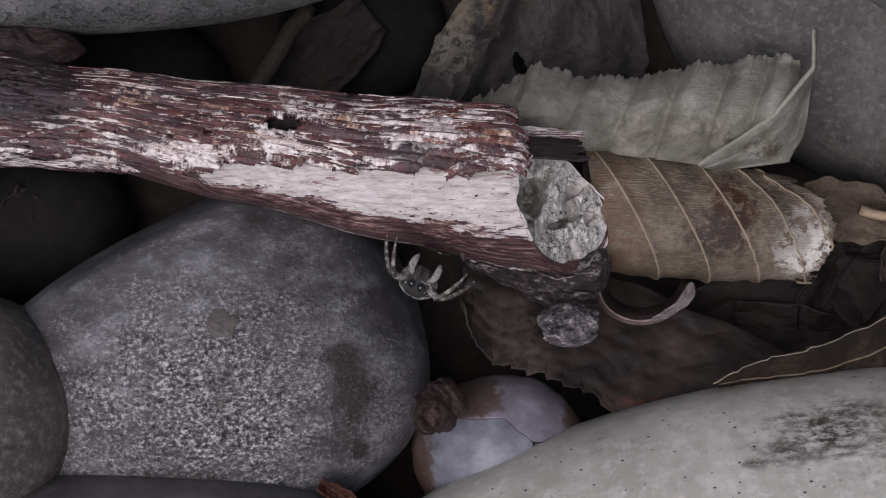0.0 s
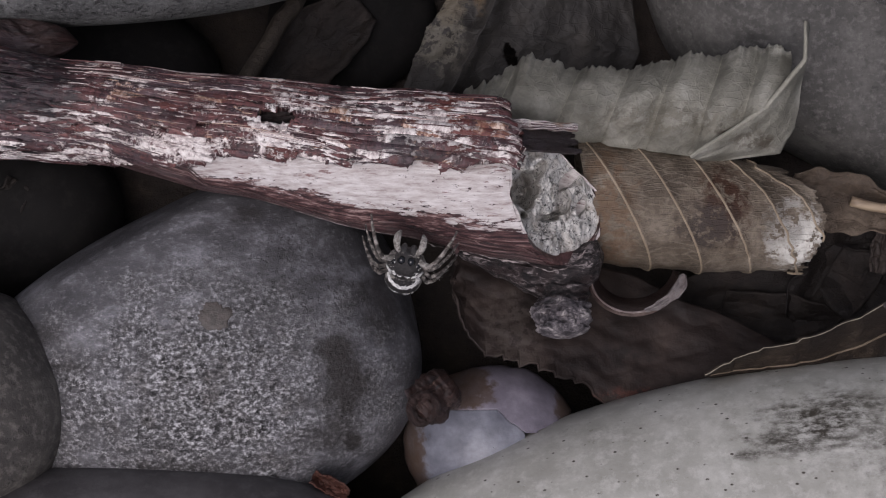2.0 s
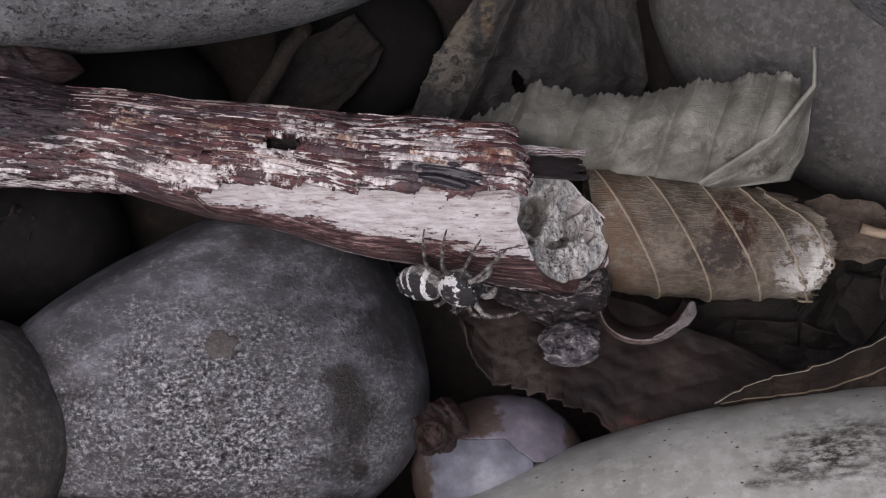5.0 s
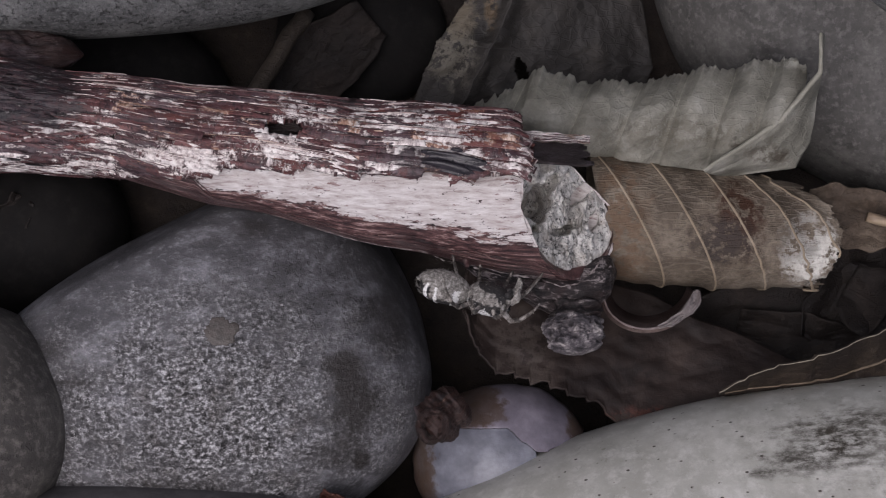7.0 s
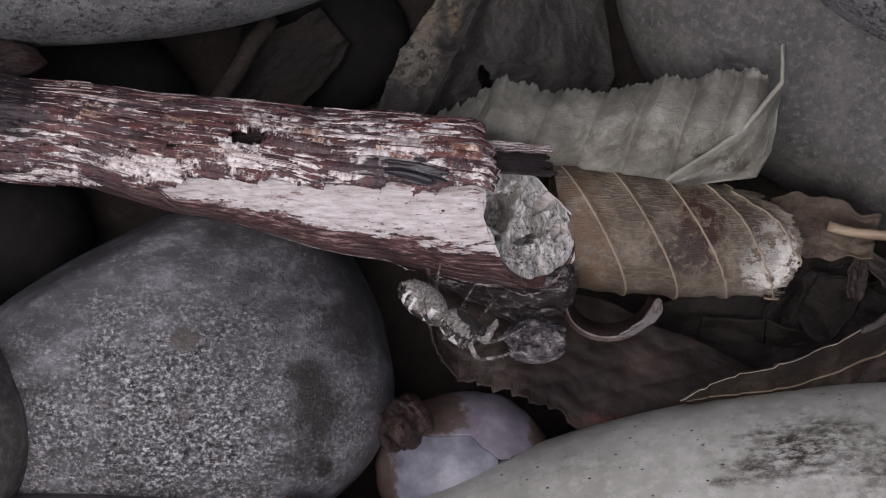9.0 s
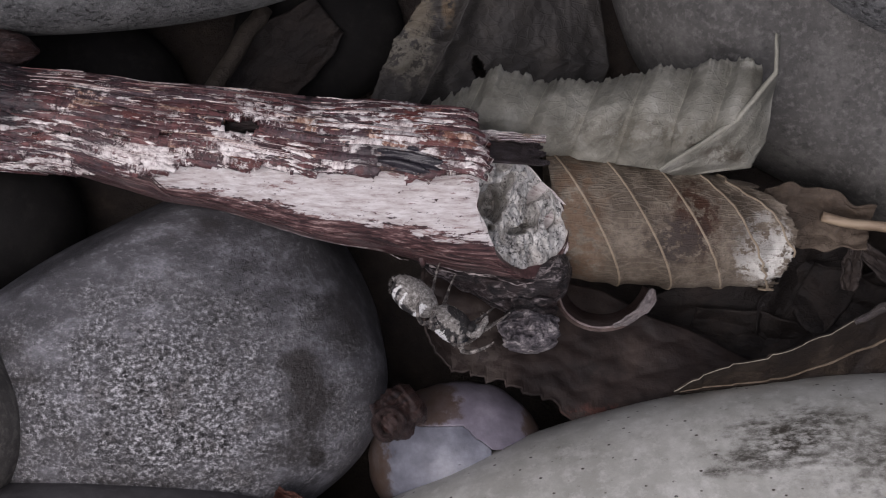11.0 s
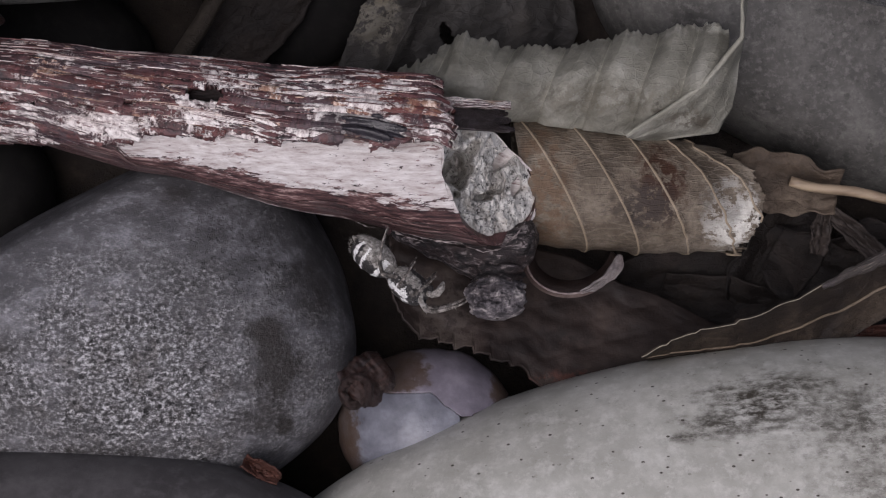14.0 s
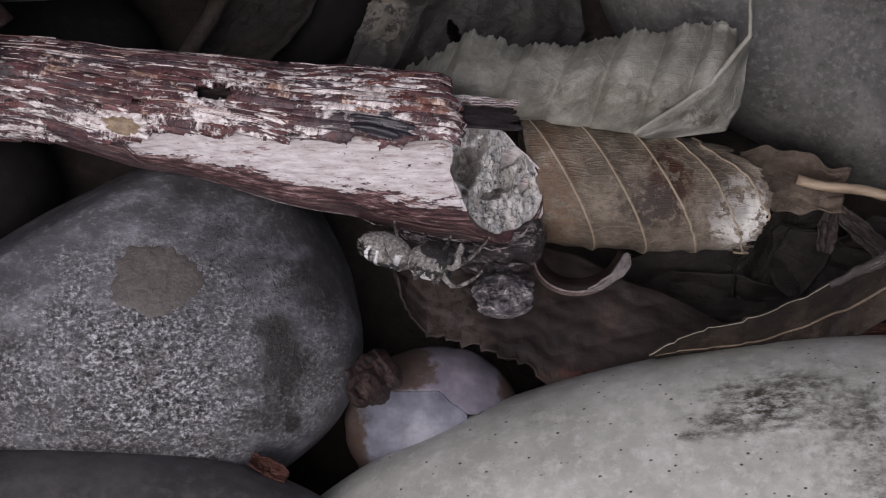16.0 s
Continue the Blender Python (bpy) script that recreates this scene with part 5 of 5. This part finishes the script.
def wet_patch(u, v, w, h, seed, material):
    """A thin wet patch that lies on the big grey pebble's skin."""
    c = BIG["centre"]
    m = Euler([radians(a) for a in BIG["turn"]]).to_matrix()
    bm = bmesh.new()
    rings, around = 14, 72
    p0 = at(u, v, 17.5) - c
    grid = []
    for i in range(rings + 1):
        row = []
        for j in range(around):
            a = 2 * math.pi * j / around
            edge = 1 + 0.32 * noise.noise((math.cos(a) * 1.6, math.sin(a) * 1.6, seed)) + 0.16 * noise.noise((math.cos(a) * 6, math.sin(a) * 6, seed))
            x = p0.x + w * math.cos(a) * edge * i / rings
            y = p0.y + h * math.sin(a) * edge * i / rings
            rx, ry, rz = BIG["radii"]
            q = Vector((x / rx, y / ry, 0))
            d = Vector((q.x, q.y, math.sqrt(max(0.02, 1 - q.length_squared)))).normalized()
            for _ in range(12):
                s = stone_point(d, BIG["radii"], m, BIG["seed"], BIG["lumps"], BIG["power"], BIG["shave"])
                d = Vector((d.x + (x - s.x) / rx * 0.7, d.y + (y - s.y) / ry * 0.7, d.z)).normalized()
            s = stone_point(d, BIG["radii"], m, BIG["seed"], BIG["lumps"], BIG["power"], BIG["shave"])
            row.append(c + s + s.normalized() * (0.05 * (1 - (i / rings) ** 6) - 0.03 * (i == rings)))
        grid.append([bm.verts.new(p) for p in row])
    for i in range(rings):
        for j in range(around):
            f = (grid[i][j], grid[i + 1][j], grid[i + 1][(j + 1) % around], grid[i][(j + 1) % around])
            bm.faces.new(f)
    ob = place("wet_patch", bm, material, at(u, v, 17.5))
    tagged(ob, "damp brown mark of a raindrop on a grey pebble", "water mark", "raindrop marks")
    return ob


def bark_wet(u, deg, w, arc, seed, material, label):
    def film(s, t):
        a, b = s * 2 - 1, t * 2 - 1
        k = 1 + 0.35 * noise.noise((a * 2, b * 2, seed))
        ln = max(abs(a), abs(b)) / max(1e-6, math.hypot(a, b))
        x, d = u + w * a * ln * k, deg + arc * b * ln * k
        return on_twig(x, d, shell_lift(x, d) + 0.7 + 0.04 * noise.noise((a * 5, b * 5, seed)) - 0.2 * min(1, math.hypot(a, b) * ln) ** 4)
    ob = place("wet_patch", sheet(film, 24, 24), material, on_twig(u, deg))
    return tagged(ob, label, "water mark", "raindrop marks")


# ---- jumping spider ----


def spider():
    fur = Nodes("black_hairy_skin")
    v = fur.mm()
    g = fur.noise(v, 7.0, 5, 0.8)
    col = fur.ramp(g, (0.35, (0.012, 0.011, 0.012)), (0.6, (0.04, 0.036, 0.034)), (0.75, (0.3, 0.28, 0.25)))
    black = fur.done(col, 0.45, fur.bump(g, 0.1))
    k = Nodes("white_hairs")
    g = k.noise(k.mm(), 6.0, 5, 0.7)
    white = k.done(k.ramp(g, (0.3, (0.4, 0.39, 0.37)), (0.5, (0.86, 0.85, 0.82))), 0.7, k.bump(g, 0.12))
    k = Nodes("grey_hairs")
    g = k.noise(k.mm(), 5.0, 6, 0.75)
    grey = k.done(k.ramp(g, (0.35, (0.07, 0.062, 0.054)), (0.5, (0.26, 0.24, 0.215)), (0.64, (0.56, 0.53, 0.49))), 0.75, k.bump(g, 0.15))
    k = Nodes("banded_leg")
    v = k.mm()
    g = k.noise(v, 2.6, 5, 0.7)
    banded = k.done(k.ramp(g, (0.4, (0.02, 0.017, 0.015)), (0.5, (0.085, 0.072, 0.062)), (0.62, (0.34, 0.31, 0.28))), 0.6, k.bump(g, 0.1))
    k = Nodes("glossy_eye")
    shine = k.done((0.004, 0.004, 0.005), 0.06, None, 0.7)

    root = thing("jumping_spider", (0, 0, 0))
    tagged(root, "small black and white striped jumping spider clinging to the twig", "spider")

    def ball(c, r, squeeze=None, level=4):
        bm = bmesh.new()
        bmesh.ops.create_icosphere(bm, subdivisions=level, radius=1)
        for v in bm.verts:
            d = v.co.normalized()
            v.co = Vector(c) + Vector((d.x * r[0], d.y * r[1], d.z * r[2])) * (1 + 0.03 * noise.noise(d * 7)) * (squeeze(d) if squeeze else 1)
        return bm

    def patchwork(r, c, where, lift):
        """Hair bands that lie on a body's skin."""
        bm = ball(c, tuple(a + lift for a in r), None, 5)
        for f in [f for f in bm.faces if not where((f.calc_center_median() - Vector(c)).normalized())]:
            bm.faces.remove(f)
        for v in [v for v in bm.verts if not v.link_faces]:
            bm.verts.remove(v)
        return bm

    hr = (1.36, 1.18, 0.95)
    head = part("head", ball((0, 0, 0), hr, lambda d: 1 + 0.12 * max(0, d.x) * abs(d.z)), black, root, "black head with white hair bands")
    rag = lambda d, s: 0.1 * noise.noise(d * 6 + Vector((s, 0, 0))) + 0.06 * noise.noise(d * 31 + Vector((0, s, 0)))
    part("hair_band", patchwork(hr, (0, 0, 0), lambda d: 0.74 < math.hypot(d.x, d.y) + rag(d, 1) < 0.95 and d.z > -0.05 and d.x < 0.3, 0.03), white, head)
    part("hair_band", patchwork(hr, (0, 0, 0), lambda d: 0.48 < abs(d.y) + rag(d, 6) < 0.68 and 0.1 < d.x < 0.82 and d.z > 0.0, 0.03), white, head)
    part("hair_band", patchwork(hr, (0, 0, 0), lambda d: d.z < -0.12 + rag(d, 2) and d.z > -0.7, 0.025), grey, head)
    part("hair_spot", patchwork(hr, (0, 0, 0), lambda d: (d.x - 0.42) ** 2 * 2.2 + (abs(d.y) - 0.26) ** 2 * 5 + 0.9 * rag(d, 3) < 0.12 and d.z > 0.12, 0.03), white, head)
    part("hair_spot", patchwork(hr, (0, 0, 0), lambda d: (d.x + 0.3) ** 2 * 5 + d.y ** 2 * 9 + 0.9 * rag(d, 5) < 0.1 and d.z > 0.12, 0.03), grey, head)
    part("hair_band", patchwork(hr, (0, 0, 0), lambda d: d.x > 0.6 and abs(d.y) > 0.2 and -0.45 < d.z + rag(d, 4) < -0.15, 0.03), grey, head)
    for y, z, r, x in ((0.29, 0.2, 0.27, 1.2), (0.74, 0.28, 0.17, 0.92), (0.82, 0.5, 0.1, 0.35), (0.76, 0.58, 0.14, -0.15)):
        for sgn in (-1, 1):
            part("eye", ball((x, sgn * y, z), (r, r, r), None, 3), shine, head, "glossy black eye")
    for sgn in (-1, 1):
        part("fang_base", ball((1.1, sgn * 0.28, -0.5), (0.28, 0.24, 0.42), None, 3), black, root)
        palp = tube([(1.0, sgn * 0.45, -0.35), (1.4, sgn * 0.72, -0.5), (1.6, sgn * 0.8, -0.8), (1.6, sgn * 0.78, -1.2), (1.5, sgn * 0.7, -1.5)], [0.14, 0.19, 0.23, 0.2, 0.08], 10)
        part("palp", palp, grey, root, "pale hairy palp")

    # abdomen: its own space starts at the waist
    ar = (1.62, 1.1, 0.97)
    ac = (-1.55, 0, 0.02)
    abdomen = part("abdomen", ball(ac, ar, lambda d: 1 - 0.1 * max(0, -d.x) ** 2), black, root, "black abdomen with white chevron stripes")
    for x0, w in ((0.6, 0.12), (-0.08, 0.085), (-0.56, 0.07)):
        part("stripe", patchwork(ar, ac, lambda d: abs(d.x - x0 + 0.3 * abs(d.y) * (1 if x0 < 0.5 else -0.2) + 0.6 * rag(d, x0)) < w and d.z > -0.3 and (x0 > 0.5 or abs(d.y) > 0.16), 0.035), white, abdomen, "white hair stripe")
    part("flank", patchwork(ar, ac, lambda d: d.z < 0.34 + 1.4 * rag(d, 8) - 0.5 * (d.x < -0.6), 0.03), grey, abdomen, "grey hairy belly")
    # short lying hairs
    def coat(r, c, count, seed, where):
        rnd = random.Random(seed)
        bm = bmesh.new()
        for _ in range(count):
            d = Vector((rnd.gauss(0, 1), rnd.gauss(0, 1), rnd.gauss(0, 1))).normalized()
            if not where(d):
                continue
            p = Vector(c) + Vector((d.x * r[0], d.y * r[1], d.z * r[2])) * 1.01
            lean = (d * 0.55 + Vector((-0.8, rnd.uniform(-0.4, 0.4), rnd.uniform(-0.3, 0.3)))).normalized()
            tube([p, p + lean * rnd.uniform(0.1, 0.2)], [0.013, 0.004], 3, bm, caps=False)
        return bm
    part("coat", coat(ar, ac, 480, 1, lambda d: d.z < 0.25 or abs(d.x) > 0.7), grey, abdomen, "short grey hairs")
    part("coat", coat(ar, ac, 260, 2, lambda d: d.z > 0.2), black, abdomen, "short black hairs")
    part("coat", coat(hr, (0, 0, 0), 240, 3, lambda d: d.x < 0.6), grey, head, "short grey hairs")
    part("spinneret", tube([(-3.0, 0, -0.1), (-3.3, 0, -0.15)], [0.16, 0.05], 8), grey, abdomen)
    part("waist", tube([(-1.0, 0, -0.1), (-1.5, 0, -0.05)], 0.3, 10), black, root)

    legs = []
    for i, (x, yaw, scale) in enumerate(((0.7, 38, 1.08), (0.25, 68, 0.95), (-0.25, 108, 0.98), (-0.65, 142, 1.12))):
        for sgn in (1, -1):
            pts = [(0, 0, 0), (0.55, 0, 0.38), (1.2, 0, 0.5), (1.7, 0, 0.1), (2.15, 0, -0.6), (2.45, 0, -1.2), (2.62, 0, -1.7)]
            pts = [Vector(p) * scale * 0.95 for p in pts]
            rad = [0.13, 0.15, 0.12, 0.115, 0.09, 0.065, 0.045]
            if i == 0:
                rad = [r * 1.2 for r in rad]
            femur = part("leg", tube(pts[:3], rad[:3], 9), grey if i == 0 else banded, root, "grey banded hairy leg")
            part("shin", tube(pts[2:5], rad[2:5], 9), banded, femur)
            part("foot", tube(pts[4:], rad[4:], 8), banded, femur, "pale-ringed foot")
            # bristles
            bm = bmesh.new()
            rnd = random.Random(i * 2 + (sgn > 0))
            for q in range(32):
                j = rnd.randrange(0, 5)
                p = pts[j].lerp(pts[j + 1], rnd.random())
                d = Vector((rnd.uniform(-0.2, 0.6), rnd.uniform(-1, 1), rnd.uniform(-1, 1))).normalized()
                tube([p + d * 0.1, p + d * rnd.uniform(0.2, 0.3)], [0.014, 0.005], 3, bm)
            part("bristle", bm, grey, femur)
            legs.append((femur, Vector((x, sgn * 0.62, -0.25)), sgn * yaw, sgn, i))
    return root, abdomen, legs


def body_pose(row):
    t, x, y, z, heading, pitch, roll = row[:7]
    return Matrix.Translation(Vector((x, y, z)) * MM) @ Euler((radians(roll), radians(-pitch), radians(heading)), "XYZ").to_matrix().to_4x4()


# seconds, head's place x y z (mm), heading, pitch (nose up), roll, abdomen yaw, abdomen pitch
SPIDER = [
    (0.0, -1.5, -2.0, 22.2, 62, 89, 0, 0, 0),
    (0.9, -1.4, -1.95, 22.2, 64, 89, 0, 0, 0),
    (1.2, -1.93, -1.25, 22.2, 66, 80, 0, 0, 0),
    (1.8, -2.00, -1.37, 22.2, 72, 76, 0, 0, 0),
    (2.1, -1.70, -1.15, 22.5, 80, 70, 0, 0, 0),
    (2.4, -1.35, -0.40, 22.7, 72, 62, 0, 0, 0),
    (2.7, -1.10, -0.30, 22.7, 66, 52, 5, 0, 0),
    (3.0, -0.80, -0.35, 22.7, 46, 50, 10, 0, 0),
    (3.3, 0.20, -0.85, 22.3, 5, 34, 30, 10, 0),
    (3.6, 0.85, -1.05, 22.1, -10, 32, 44, 10, 0),
    (5.8, 1.05, -1.38, 22.0, -14, 26, 46, 8, 0),
    (6.0, 1.85, -3.0, 20.6, -25, 0, 77, 0, 0),
    (6.2, 1.95, -2.95, 20.6, -22, 0, 94, 0, 0),
    (6.4, 1.90, -2.70, 20.4, -16, 0, 108, 0, 0),
    (6.8, 2.30, -2.65, 20.4, -15, 0, 114, 0, 0),
    (7.2, 2.60, -2.55, 20.3, -16, 0, 118, 0, 0),
    (7.6, 2.10, -3.10, 20.4, -25, 0, 106, 0, 0),
    (8.0, 2.70, -3.35, 20.6, -28, 0, 114, 0, 0),
    (8.4, 2.55, -3.75, 20.8, -35, 0, 114, 4, 0),
    (9.2, 3.20, -3.80, 20.8, -35, 0, 114, 4, 0),
    (11.3, 2.90, -4.20, 20.8, -36, 0, 112, 4, 0),
    (11.6, 3.15, -4.00, 20.8, -35, 0, 112, 4, 0),
    (12.0, 4.10, -3.75, 20.8, -16, 10, 94, -24, 0),
    (13.2, 3.80, -3.50, 20.8, -16, 10, 94, -24, 0),
    (13.6, 2.65, -4.15, 20.8, -38, 0, 94, 0, 0),
    (14.0, 2.45, -3.85, 20.8, -40, 0, 92, 0, 0),
    (14.6, 2.15, -3.55, 20.8, -40, 0, 92, 0, 0),
    (14.8, 2.90, -3.35, 20.6, -30, 0, 107, 0, 0),
    (15.0, 3.10, -2.75, 20.4, -20, 0, 113, 0, 0),
    (16.0, 3.20, -2.60, 20.4, -17, 0, 118, 0, 0),
]


def motions():
    root, abdomen, legs = ANIMAL
    walk(root, [(r[0], body_pose(r)) for r in SPIDER])
    walk(abdomen, [(r[0], Matrix.Translation((-1.2 * MM, 0, 0)) @ pose(0, 0, 0, 0, r[8], r[7])) for r in SPIDER])
    for leg, hip, yaw, sgn, i in legs:
        rows = []
        for n, r in enumerate(SPIDER):
            prev = SPIDER[max(0, n - 1)]
            busy = min(1.0, (abs(r[1] - prev[1]) + abs(r[2] - prev[2]) + abs(r[4] - prev[4]) * 0.02))
            swing = 16 * busy * (1 if (n + i + (sgn > 0)) % 2 else -1)
            rows.append((r[0], Matrix.Translation(hip * MM) @ pose(0, 0, 0, 0, -4 - 6 * busy * ((n + i) % 2), yaw + swing)))
        walk(leg, rows)
    small, splash, dark, tan = MARKS
    gone = -1.2 * MM
    def rows_for(ob, *heights):
        p = ob.location.copy()
        return [(t, Matrix.Translation((p.x, p.y, p.z + h))) for t, h in heights]
    walk(small, rows_for(small, (0.0, 0), (8.0, 0), (9.5, -0.06 * MM), (12.5, -0.1 * MM), (14.0, gone), (16.0, gone)))
    walk(splash, rows_for(splash, (0.0, gone), (14.3, gone), (14.4, 0), (16.0, 0)))
    walk(dark, rows_for(dark, (0.0, gone), (4.2, gone), (4.4, 0), (16.0, 0)))
    walk(tan, rows_for(tan, (0.0, gone), (14.2, gone), (14.4, 0), (16.0, 0)))


ground()
twig()
rolled_leaf()
pale_leaf()
back_leaf()
toothed_leaf()
edge_leaf()
small_sticks()
broken_shell()
litter()
ANIMAL = spider()
DAMP = wet_material("rain_damp_stone", (0.085, 0.07, 0.06), (0.034, 0.028, 0.024), 0.4)
MARKS = (wet_patch(395, 573, 1.05, 0.85, 2.0, DAMP), wet_patch(398, 548, 3.0, 2.1, 5.0, DAMP),
         bark_wet(795, 107, 56, 9, 3.0, wet_material("rain_dark_bark", (0.03, 0.024, 0.03), (0.008, 0.007, 0.008), 0.1), "glossy dark wet mark on the bark"),
         bark_wet(350, 74, 30, 8, 6.0, wet_material("rain_tan_bark", (0.42, 0.32, 0.2), (0.16, 0.1, 0.06), 0.35), "tan wet flake mark on the bark"))
pebbles()
motions()
